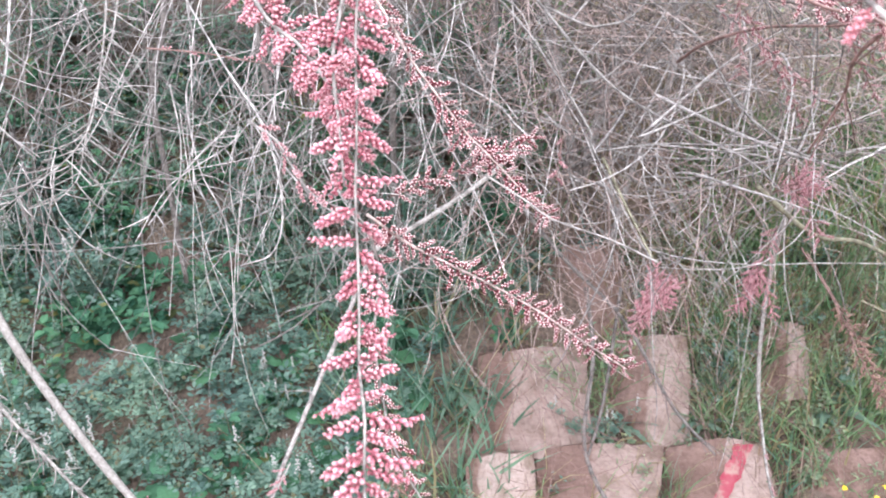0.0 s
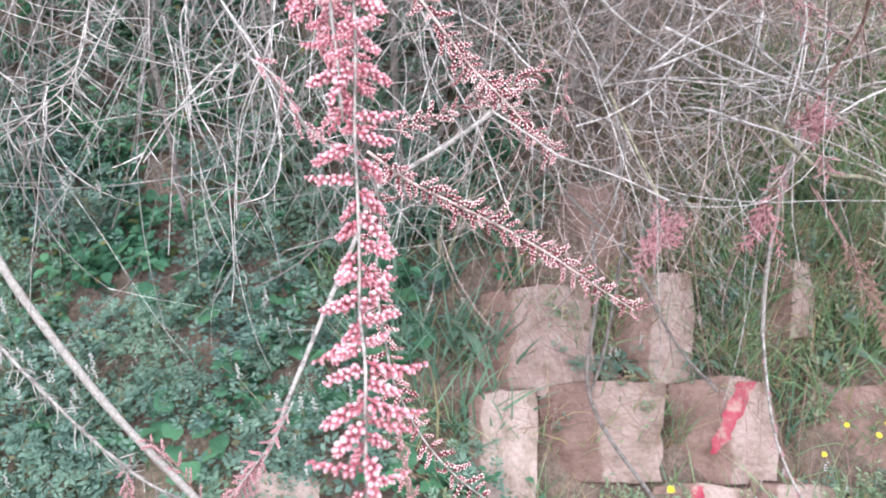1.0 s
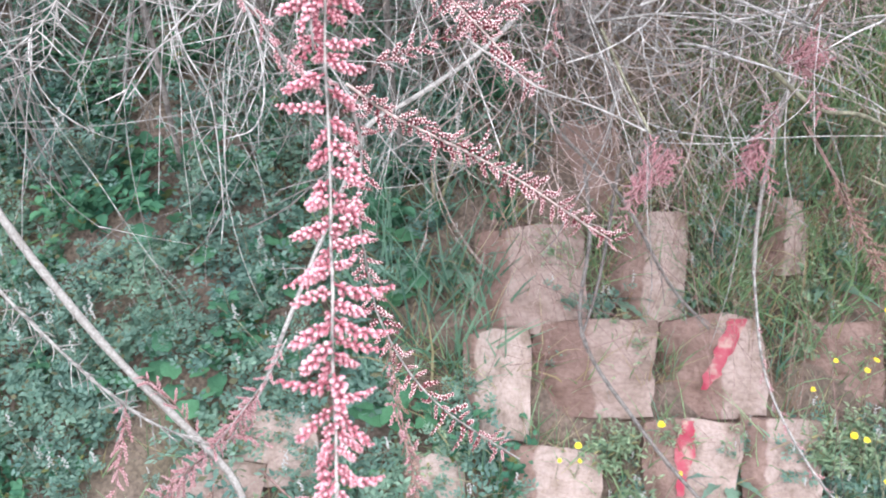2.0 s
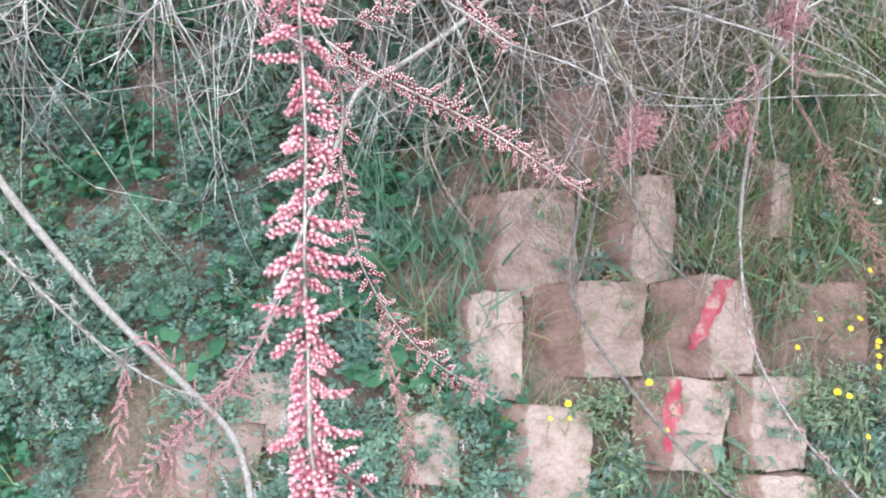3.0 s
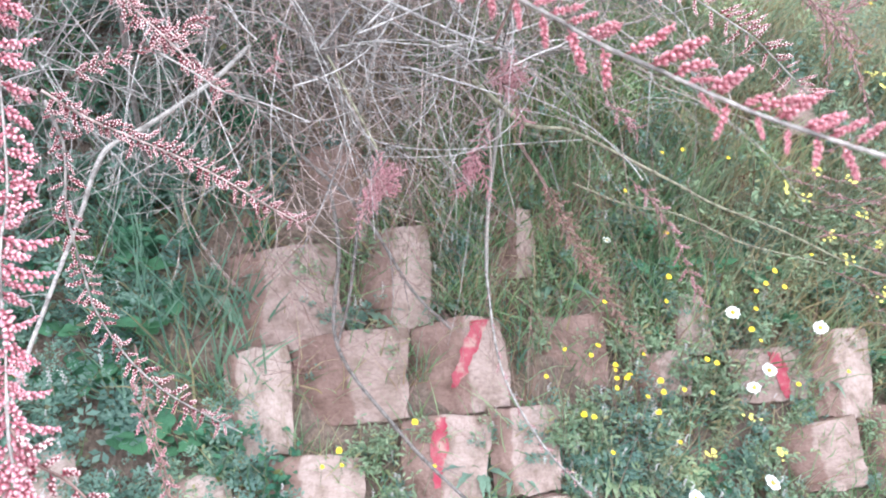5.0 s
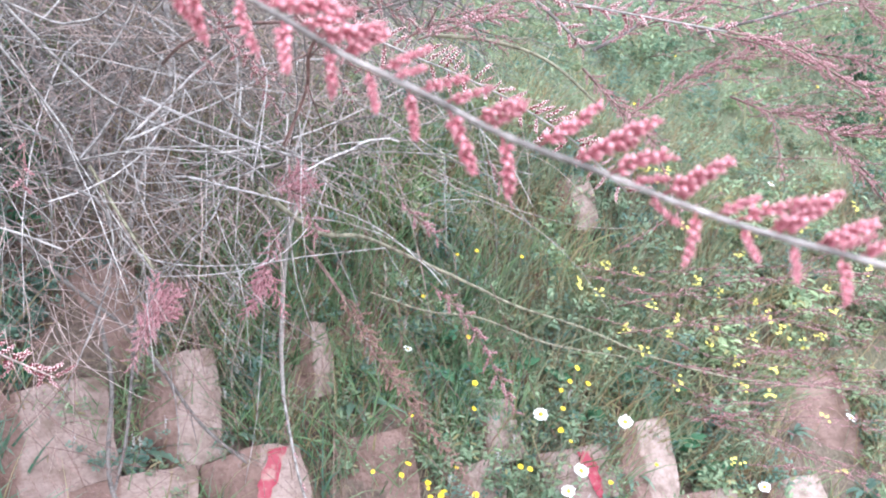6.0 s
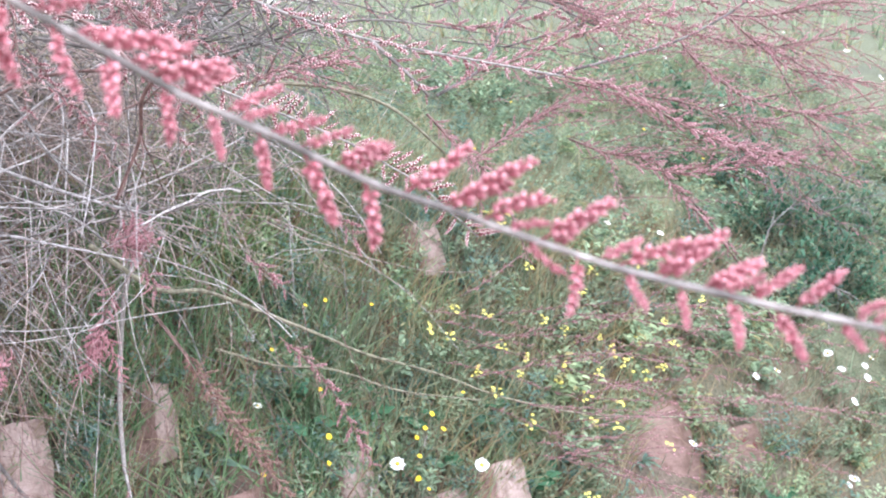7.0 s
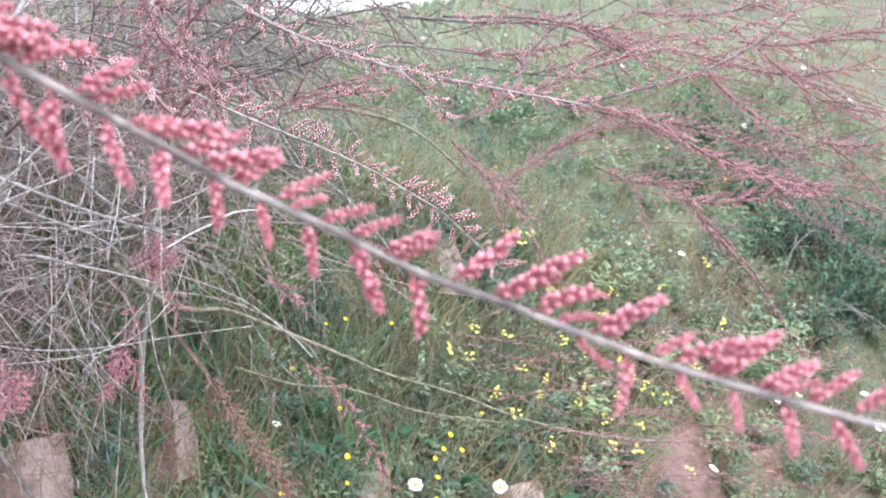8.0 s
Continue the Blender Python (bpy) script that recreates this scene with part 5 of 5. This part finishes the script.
# weeds and tufts that root round the stones and lean over their edges
edge_grass, edge_straw = Shape(), Shape()
for sx, sy, sw, sh, se in STONES:
    for k in range(random.randint(1, 4)):
        a = random.uniform(-2.6, -0.5) if random.random() < 0.8 else random.uniform(0, 6.28)
        x, y = sx + 0.62 * sw * math.cos(a), sy + 0.44 * sh * math.sin(a)
        weed(x, y, random.choice((0, 7, 7, 8, 8, 2)), random.uniform(0.45, 0.95), "small green weed leaning over the edge of a stone", "weeds between the stones")
    for k in range(random.randint(4, 9)):
        a = random.uniform(0, 6.28)
        x, y = sx + 0.6 * sw * math.cos(a), sy + 0.42 * sh * math.sin(a)
        tuft(edge_grass, x, y, random.randint(4, 9), random.uniform(0.06, 0.16), 0.0026, 0.4, 0.7)
    for k in range(random.randint(3, 7)):
        x, y = sx + sw * random.uniform(-0.6, 0.6), sy - sh * random.uniform(0.45, 0.6)
        tuft(edge_grass if random.random() < 0.6 else edge_straw, x, y, random.randint(3, 7), random.uniform(0.09, 0.2), 0.0024, 0.45, 0.6)
tagged(new("grass", edge_grass.mesh("grass", GRASS)), "grass tufts round the edges of the stones", "grass", "", "stuff")
tagged(new("dry_grass", edge_straw.mesh("dry_grass", STRAW)), "dry grass stalks leaning over the stones", "grass", "", "stuff")
count = 0
while count < 34:
    x, y = in_bank(0.62, 1.25, -0.5, 0.02)
    if clear_of_stones(x, y, 0.0):
        weed(x, y, random.choice((7, 8, 7, 3)), random.uniform(0.55, 0.95), "low green weed on bare soil", "weeds between the stones")
        count += 1
weed_cover("weed_cover", "dense blue-green weeds covering the bank", 320, (-1.15, 0.16, -0.5, 0.66), (0.65, 1.2), (0, 0, 1, 1, 2, 3, 3, 3, 4), -0.02, keep=2.2)
weed_cover("weed_cover", "weeds farther along the bank", 210, (-4.2, -0.9, -0.8, 1.2), (0.8, 1.5), (0, 1, 3, 4), keep=3.3, fade=2.4)
weed_cover("weed_cover", "scattered weeds on the ground in front of the bank", 110, (-3.5, 3.5, -3.6, -0.42), (0.6, 1.4), (2, 5, 0, 7), keep=6.1)
# mostly dark-leaved kinds, which partly stand in for the deep shadow gaps there
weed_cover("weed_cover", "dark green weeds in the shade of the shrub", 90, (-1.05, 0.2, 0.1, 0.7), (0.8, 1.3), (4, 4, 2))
weed_cover("weed_cover", "low green weeds between stones and grass", 240, (0.1, 1.5, -0.55, 0.3), (0.4, 0.75), (5, 5, 5, 6, 1), 0.03)
weed_cover("weed_cover", "pale green weeds of the meadow", 520, (1.3, 4.5, -0.4, 2.8), (0.65, 1.35), (5, 5, 7, 7, 8, 6))
weed_cover("weed_cover", "mixed green weeds beside the shrub", 240, (0.85, 2.2, -0.4, 0.8), (0.5, 0.9), (5, 7, 8, 6), 0.02)


# broad-leaved plants
def round_leaf(shape, p, d, up, size, lobes=5, rounds=18):
    """A lobed, slightly cupped and crinkled leaf blade."""
    d = d.normalized()
    side = d.cross(up).normalized()
    up = side.cross(d)
    shift = random.uniform(0, 9)
    verts = [p + up * (-0.06 * size)]
    for ring, part_of in ((0.55, 0), (1.0, 1)):
        for k in range(rounds):
            a = 2 * math.pi * k / rounds
            r = ring * size * 0.5 * (1 + part_of * (0.10 * math.cos(lobes * a) + 0.05 * math.cos(11 * a + shift)) - 0.35 * part_of * max(0, math.cos(a + math.pi)) ** 6)
            lift = 0.10 * size * ring * ring * math.cos(2 * a) + 0.06 * size * noise.noise((r * 90 + shift, a, shift)) - 0.12 * size * ring * max(0, math.cos(a))
            verts.append(p + d * (size * 0.42 + r * math.cos(a)) + side * (r * math.sin(a)) + up * lift)
    verts[0] = verts[0] + d * (size * 0.42)
    faces = [(0, 1 + k, 1 + (k + 1) % rounds) for k in range(rounds)]
    faces += [(1 + k, 1 + rounds + k, 1 + rounds + (k + 1) % rounds, 1 + (k + 1) % rounds) for k in range(rounds)]
    shape.add(verts, faces)


def long_leaf(shape, p, d, length, width, droop):
    """A long toothed leaf that arches over."""
    d = d.normalized()
    side = d.cross(Vector((0, 0, 1))).normalized()
    q, verts, n = Vector(p), [], 11
    for i in range(n):
        t = i / (n - 1)
        w = width * 0.5 * (math.sin(math.pi * min(1, 0.12 + 0.9 * t)) ** 0.7) * (1.12 if i % 2 else 0.72) * (1 - 0.55 * t * t)
        lift = Vector((0, 0, 0.35 * w))
        verts += [q - side * w + lift, q, q + side * w + lift]
        d = (d + Vector((0, 0, -droop / n))).normalized()
        q = q + d * (length / (n - 1))
    faces = []
    for i in range(n - 1):
        k = 3 * i
        faces += [(k, k + 1, k + 4, k + 3), (k + 1, k + 2, k + 5, k + 4)]
    shape.add(verts, faces)


def broad_plant(x, y, leaves, size, label):
    w = thing("broadleaf_plant", (x, y, ground_z(x, y)), label, "plant", "broad-leaved plants")
    for i in range(leaves):
        a = 6.283 * (i + random.uniform(-0.3, 0.3)) / leaves
        out = Vector((math.cos(a), math.sin(a) - 0.45, random.uniform(0.2, 0.9))).normalized()
        s = Shape()
        line = wander((0, 0, -0.005), out + Vector((0, 0, 0.5)), size * random.uniform(0.5, 1.3), 4, 0.3, 0.1)
        tube(s, line, 0.0014, 0.0010, 4)
        round_leaf(s, line[-1], out + Vector((0, 0, -0.25)), Vector((random.gauss(0, 0.25), -0.5, 1)).normalized(), size * random.uniform(0.55, 1.1))
        part("leaf", s, MALLOW, w)


def rosette(x, y, leaves, size, label, material=HERB):
    w = thing("rosette_plant", (x, y, ground_z(x, y)), label, "plant", "long-leaved rosettes")
    for i in range(leaves):
        a = 6.283 * (i + random.uniform(-0.3, 0.3)) / leaves
        out = Vector((math.cos(a), math.sin(a) - 0.4, random.uniform(0.5, 1.3)))
        s = Shape()
        long_leaf(s, Vector((0, 0, -0.003)), out, size * random.uniform(0.6, 1.1), size * 0.2, random.uniform(0.8, 2.0))
        part("leaf", s, material, w)


for x, y in [(-0.183, 1.672), (-0.127, 1.803), (-0.218, 1.658), (-0.258, 1.739), (-0.173, 1.718), (-0.122, 1.577), (-0.625, 1.965), (-0.492, 1.660), (-0.053, 1.558), (-0.544, 1.807), (-0.717, 1.894), (-0.129, 1.903), (-0.335, 1.817)] + [(1.221, 1.645), (1.389, 1.613), (1.132, 1.671), (1.488, 1.504), (1.163, 1.580), (1.252, 1.578), (1.098, 1.712), (2.151, 1.308), (1.530, 1.452), (0.995, 1.680), (1.473, 1.569)]:
    broad_plant(x, y, random.randint(7, 12), random.uniform(0.032, 0.058), "broad-leaved green plant rooted in the bank")
for x, y in [(-0.529, 1.875), (-0.392, 1.702), (-0.103, 1.744), (-0.482, 1.632), (-0.087, 1.833), (-0.251, 1.675), (-0.62, 1.667), (-0.156, 1.945)]:
    broad_plant(x, y - 0.02, random.randint(6, 9), random.uniform(0.045, 0.065), "broad-leaved green plant rooted in the bank")
for x, y in [(0.345, 1.684), (0.290, 1.410), (0.369, 1.433), (0.535, 1.451), (0.419, 1.389), (0.134, 1.674), (0.598, 1.434), (0.820, 1.407), (0.759, 1.424), (0.868, 1.432), (0.042, 1.751), (0.084, 1.506), (0.506, 1.673)] + [(1.786, 1.451), (0.961, 1.771), (0.848, 1.758), (1.920, 1.331), (1.321, 1.480), (0.760, 1.678)]:
    rosette(x, y, random.randint(9, 14), random.uniform(0.07, 0.12), "rosette of long toothed grey-green leaves on the bank")

for x, y in [(0.81, 1.405), (0.869, 1.396), (0.775, 1.428), (0.921, 1.408), (0.837, 1.434), (0.893, 1.437)]:
    rosette(x, y, random.randint(11, 15), random.uniform(0.07, 0.10), "pale green rosette of broad leaves on the bank", FIELD)
for x, y in [(0.714, 1.494), (0.742, 1.464), (0.799, 1.471), (0.859, 1.461), (0.922, 1.465), (0.965, 1.483), (0.726, 1.434), (0.669, 1.502), (0.956, 1.52), (0.883, 1.496), (0.818, 1.509), (0.535, 1.425), (0.348, 1.465), (0.374, 1.442), (0.318, 1.504), (0.333, 1.416)]:
    weed(x, y - 0.03, random.choice((7, 8, 3, 0)), random.uniform(0.6, 0.95), "small green weed growing between the stones", "weeds between the stones")

for x, y in [(2.160, 1.408), (1.749, 1.564)]:
    rosette(x, y, 6, 0.05, "small plant with dark red leaves among the weeds", RED_LEAF)


# flowers
random.seed(52)


def flower_stem(w, height, bend):
    s = Shape()
    line = wander((0, 0, -0.005), Vector((random.gauss(0, 0.06), -0.25, 1)), height, 5, bend, 0.06)
    tube(s, line, 0.0011, 0.0008, 4)
    part("stem", s, GREEN_STEM, w)
    return line[-1], (line[-1] - line[-2]).normalized()


def petal_ring(n, r0, r1, width, lift):
    s = Shape()
    for i in range(n):
        a = 6.283 * i / n + random.uniform(-0.08, 0.08)
        c, q = math.cos(a), math.sin(a)
        e = r1 * random.uniform(0.88, 1.08)
        z = lift + random.uniform(-0.0012, 0.0012)
        def at(r, t, zz):
            return Vector((c * r - q * t, q * r + c * t, zz))
        s.add([at(r0, -width * 0.3, 0), at(r0, width * 0.3, 0), at((r0 + e) / 2, width / 2, z), at(e * 0.93, width * 0.36, z * 0.9), at(e, 0, z * 0.8), at(e * 0.93, -width * 0.36, z * 0.9), at((r0 + e) / 2, -width / 2, z)], [(0, 1, 2, 6), (6, 2, 3, 5), (3, 4, 5)])
    return s


def dome(r, h):
    s = Shape()
    v, f, a = BUD_MID
    s.add([Vector((p.x * 2 * r, p.y * 2 * r, (p.z - 0.4) * h)) for p in v], f)
    return s


DAISY_PETALS = [petal_ring(15, 0.004, 0.0175, 0.0062, 0.002).mesh("petals", WHITE) for _ in range(3)]
DAISY_DISC = dome(0.0058, 0.009).mesh("disc", DISC)
GOLD_PETALS = [petal_ring(11, 0.001, 0.0088, 0.0042, 0.003).mesh("petals", YELLOW) for _ in range(3)]
GOLD_DISC = dome(0.003, 0.006).mesh("disc", YELLOW)
TINY_PETALS = petal_ring(4, 0.0005, 0.0055, 0.005, 0.002).mesh("petals", PALE_YELLOW)


def head(w, tip, way, petals, disc, size=1.0):
    face = (way + Vector((random.gauss(0, 0.3), -0.7 + random.gauss(0, 0.3), 0.5))).normalized()
    m = Matrix.Translation(tip) @ face.to_track_quat("Z", "Y").to_matrix().to_4x4() @ Matrix.Scale(size, 4)
    p = part("petals", petals, None, w)
    p.matrix_basis = m
    if disc:
        d = part("disc", disc, None, w)
        d.matrix_basis = m


def daisy(x, y, height, size=1.0):
    w = thing("daisy", (x, y, ground_z(x, y)), "white daisy with a yellow centre on a thin stalk", "flower", "white daisies")
    tip, way = flower_stem(w, height, 0.1)
    head(w, tip, way, random.choice(DAISY_PETALS), DAISY_DISC, size)


def gold_flower(x, y, height, size=1.0):
    w = thing("yellow_flower", (x, y, ground_z(x, y)), "small golden yellow flower on a thin stalk", "flower", "golden yellow flowers")
    tip, way = flower_stem(w, height, 0.1)
    head(w, tip, way, random.choice(GOLD_PETALS), GOLD_DISC, size)


def mustard(x, y, height):
    w = thing("mustard_plant", (x, y, ground_z(x, y)), "wild mustard with a cluster of pale yellow flowers", "flower", "wild mustard plants")
    tip, way = flower_stem(w, height, 0.0)
    for _ in range(7):
        off = Vector((random.gauss(0, 0.007), random.gauss(0, 0.007), random.gauss(0, 0.007)))
        head(w, tip + off, way, TINY_PETALS, None, random.uniform(0.5, 0.9))


# about where the camera stands; flower heads are lined up with it
CAMERA_SPOT = Vector((0.07, -0.01, 1.37))


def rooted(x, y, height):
    """The root of a plant whose head is placed on the camera's sight line to (x, y)."""
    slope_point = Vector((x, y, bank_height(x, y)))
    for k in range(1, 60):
        q = slope_point.lerp(CAMERA_SPOT, k * 0.005)
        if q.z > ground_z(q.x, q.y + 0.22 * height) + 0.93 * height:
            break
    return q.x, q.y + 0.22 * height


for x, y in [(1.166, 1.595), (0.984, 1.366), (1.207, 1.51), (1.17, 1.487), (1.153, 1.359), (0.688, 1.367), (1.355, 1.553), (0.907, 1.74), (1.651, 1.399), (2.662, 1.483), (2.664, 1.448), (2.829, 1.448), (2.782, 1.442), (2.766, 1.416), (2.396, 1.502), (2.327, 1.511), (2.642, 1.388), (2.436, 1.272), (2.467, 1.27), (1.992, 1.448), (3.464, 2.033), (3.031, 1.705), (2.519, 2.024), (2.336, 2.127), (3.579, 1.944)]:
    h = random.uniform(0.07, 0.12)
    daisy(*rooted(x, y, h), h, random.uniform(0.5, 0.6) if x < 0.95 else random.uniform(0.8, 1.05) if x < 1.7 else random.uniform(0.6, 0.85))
for k in range(36):
    x, y = in_bank(2.4, 8.0, 0.2, 4.5)
    daisy(x, y, random.uniform(0.06, 0.14), random.uniform(0.6, 0.95))
GOLD = [(0.408, 1.531), (0.219, 1.511), (0.273, 1.514), (0.258, 1.5), (0.428, 1.476), (0.495, 1.42), (1.061, 1.728), (1.029, 1.668), (1.009, 1.624), (0.862, 1.645), (0.959, 1.816), (0.772, 1.592), (0.812, 1.579), (0.838, 1.578), (0.853, 1.556), (0.871, 1.55), (0.92, 1.561), (0.908, 1.534), (0.885, 1.535), (0.864, 1.531), (0.863, 1.526), (0.956, 1.522), (0.974, 1.51), (0.917, 1.504), (1.03, 1.501), (1.071, 1.498), (0.957, 1.479), (0.785, 1.501), (0.807, 1.485), (0.828, 1.438), (0.712, 1.555), (0.971, 1.432), (1.389, 1.659), (1.275, 1.646), (1.306, 1.627), (1.255, 1.633), (1.212, 1.632), (1.215, 1.596), (1.226, 1.566), (1.223, 1.543), (1.093, 1.543), (1.108, 1.529), (1.275, 1.479), (1.383, 1.48)]
GOLD_BEYOND = [(1.081, 1.859), (1.13, 1.864), (1.224, 1.836), (3.145, 2.37), (3.061, 2.604), (2.12, 2.554), (2.593, 2.904)]
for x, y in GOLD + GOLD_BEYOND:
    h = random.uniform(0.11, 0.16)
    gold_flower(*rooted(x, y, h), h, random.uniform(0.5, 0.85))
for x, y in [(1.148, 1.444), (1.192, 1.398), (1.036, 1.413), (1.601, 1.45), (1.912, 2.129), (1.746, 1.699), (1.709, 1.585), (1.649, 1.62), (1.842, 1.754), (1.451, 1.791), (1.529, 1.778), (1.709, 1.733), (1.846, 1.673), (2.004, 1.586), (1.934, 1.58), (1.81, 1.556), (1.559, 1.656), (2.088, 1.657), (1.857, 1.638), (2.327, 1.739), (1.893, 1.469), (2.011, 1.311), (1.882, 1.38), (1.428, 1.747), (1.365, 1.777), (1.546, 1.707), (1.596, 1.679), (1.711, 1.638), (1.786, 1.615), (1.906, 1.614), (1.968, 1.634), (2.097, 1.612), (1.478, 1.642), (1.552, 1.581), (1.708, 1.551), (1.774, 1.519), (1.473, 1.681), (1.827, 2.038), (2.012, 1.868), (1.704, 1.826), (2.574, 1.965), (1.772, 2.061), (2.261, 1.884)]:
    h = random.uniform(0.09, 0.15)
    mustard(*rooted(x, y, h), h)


# dark green bushes and dry stalks at the edge of the meadow
def bush(x, y, size, label):
    w = thing("bush", (x, y, ground_z(x, y)), label, "bush")
    st, lf = Shape(), Shape()
    for _ in range(36):
        d = Vector((random.gauss(0, 0.8), random.gauss(0, 0.8), 1))
        line = wander((random.gauss(0, size * 0.15), random.gauss(0, size * 0.15), -0.01), d, size * random.uniform(0.5, 1.1), 6, 0.5, 0.2)
        tube(st, line, 0.003, 0.001, 4)
        for k in range(34):
            p, e = line_at(line, random.uniform(0.2, 0.99))
            out = Vector((random.gauss(0, 1), random.gauss(0, 1), random.gauss(0.3, 0.6)))
            leaf(lf, p, out, Vector((0, 0, 1)), size * random.uniform(0.05, 0.11), size * 0.035, 0.2)
    part("stem", st, GREEN_STEM, w)
    part("foliage", lf, SHADE_LEAF, w)


for x, y, size in [(2.892, 1.883, 0.32), (3.173, 1.912, 0.3), (3.288, 2.574, 0.35), (3.264, 2.272, 0.25), (3.274, 1.817, 0.3), (2.446, 2.857, 0.2), (3.085, 2.192, 0.22), (2.866, 1.673, 0.3), (2.563, 1.595, 0.2), (2.849, 1.563, 0.28), (2.913, 2.347, 0.2)]:
    bush(x, y, size, "dark green leafy bush at the edge of the meadow")

# a dead plant whose grey stalks bend over beside the bushes
def dry_plant(x, y, size):
    w = thing("dry_plant", (x, y, ground_z(x, y)), "dead plant with grey stalks bent to the ground", "plant")
    for k in range(13):
        s = Shape()
        d = Vector((random.gauss(0.35, 0.5), random.gauss(-0.3, 0.5), 1))
        line = wander((random.gauss(0, 0.03), random.gauss(0, 0.03), -0.01), d, size * random.uniform(0.6, 1.2), 9, 1.2, 0.32)
        tube(s, line, 0.0032, 0.0012, 4)
        for _ in range(3):
            p, e = line_at(line, random.uniform(0.4, 0.98))
            tube(s, wander(p, e + Vector((random.gauss(0, 0.5), random.gauss(0, 0.5), -0.5)), size * 0.25, 4, 0.6, 0.2), 0.0018, 0.0009, 3)
        part("stalk", s, TANGLE_TWIG, w)


for x, y, size in [(2.948, 1.969, 0.42), (2.987, 1.858, 0.38), (2.612, 1.688, 0.3)]:
    dry_plant(x, y, size)

# ---- stones set in the bank ----
from mathutils.bvhtree import BVHTree


def stone_mesh(seed, edge):
    """A roughly dressed block: a pale split face to one side of a blunt upright edge, a weathered one, darkened for
    shade too, to the other.
    """
    bm = bmesh.new()
    bmesh.ops.create_cube(bm, size=1.0)
    bmesh.ops.subdivide_edges(bm, edges=bm.edges[:], cuts=7, use_grid_fill=True)
    pick = random.Random(seed * 17 + 3)
    slope, skew, taper, dip = pick.uniform(0.30, 0.55), pick.uniform(-0.08, 0.08), pick.uniform(-0.10, 0.08), pick.uniform(-0.12, 0.12)
    shift = Vector((seed * 7.1, seed * 2.3, 0))
    pale = bm.verts.layers.float.new("along")
    for v in bm.verts:
        c = v.co.copy()
        k = max(abs(c.x), abs(c.y), abs(c.z))
        v[pale] = 1.0 if c.x > edge - 0.02 and c.z > 0.45 else 0.0
        c *= 1 - 0.11 * max(0.0, c.length / k - 1.0) ** 1.3
        if c.z > 0 and c.x < edge:
            c.z -= slope * (edge - c.x) * min(1.0, 2.2 * c.z)
        c.x = c.x * (1 + taper * c.y * 2) + skew * c.y
        if c.z > 0:
            c.z += dip * c.y
        rough = 0.055 * noise.noise_vector(c * 1.9 + shift) + 0.03 * noise.noise_vector(c * 5.5 + shift) + 0.014 * noise.noise_vector(c * 12 + shift)
        v.co = c + rough
    me = bpy.data.meshes.new("stone")
    bm.to_mesh(me)
    bm.free()
    me.materials.append(STONE)
    me.polygons.foreach_set("use_smooth", np.ones(len(me.polygons), dtype=bool))
    me.set_sharp_from_angle(angle=radians(38))
    return me


def bank_frame(x, y):
    n = (bank_normal(x, y, 0.08) + Vector((0, -0.25, 0))).normalized()
    across = Vector((0, 0, 1)).cross(n).normalized()
    return n, Matrix((across, n.cross(across), n)).transposed().to_4x4()


STONE_DEPTH = 0.15
# worn red marks: where each begins and ends on its stone, and half its width
MARKS = {7: (0.24, 0.47, -0.07, -0.22, 0.085), 11: (-0.03, 0.47, -0.12, -0.30, 0.085), 19: (0.10, 0.40, 0.20, -0.42, 0.10)}
for i, (sx, sy, sw, sh, se) in enumerate(STONES):
    ob = new("stone", stone_mesh(i, se))
    ob.parent = ground
    n, axes = bank_frame(sx, sy)
    face = Vector((sx, sy, bank_height(sx, sy) + 0.052))
    ob.matrix_basis = Matrix.Translation(face - n * (0.47 * STONE_DEPTH)) @ axes @ pose(0, 0, 0, 0, 0, random.uniform(-3, 3)) @ Matrix.Diagonal((sw * 1.05, sh * 1.05, STONE_DEPTH, 1))
    if i in MARKS:
        xa, ya, xb, yb, half = MARKS[i]
        stripe = Shape()
        skin = BVHTree.FromPolygons([v.co for v in ob.data.vertices], [f.vertices[:] for f in ob.data.polygons])
        spots = []
        for k in range(25):
            t = k / 24
            w = half * (0.85 + 0.2 * math.sin(k * 0.2) + 0.4 * noise.noise((k * 0.3, i, 0.5))) * (1 if t < 0.8 else 1 - 2.2 * (t - 0.8))
            for q in (-1, -0.5, 0, 0.5, 1):
                x, y = xa + (xb - xa) * t + q * w + 0.02 * noise.noise((k * 0.5, q, i)), ya + (yb - ya) * t
                hit = skin.ray_cast(Vector((x, y, 2)), Vector((0, 0, -1)))[0]
                spots.append(Vector((x, y, (hit.z if hit else 0.3) + 0.022)))
        stripe.add(spots, [(5 * k + c, 5 * k + c + 1, 5 * k + c + 6, 5 * k + c + 5) for k in range(24) for c in range(4)])
        mark = part("paint_stripe", stripe, PAINT, ob, "worn red paint stripe")
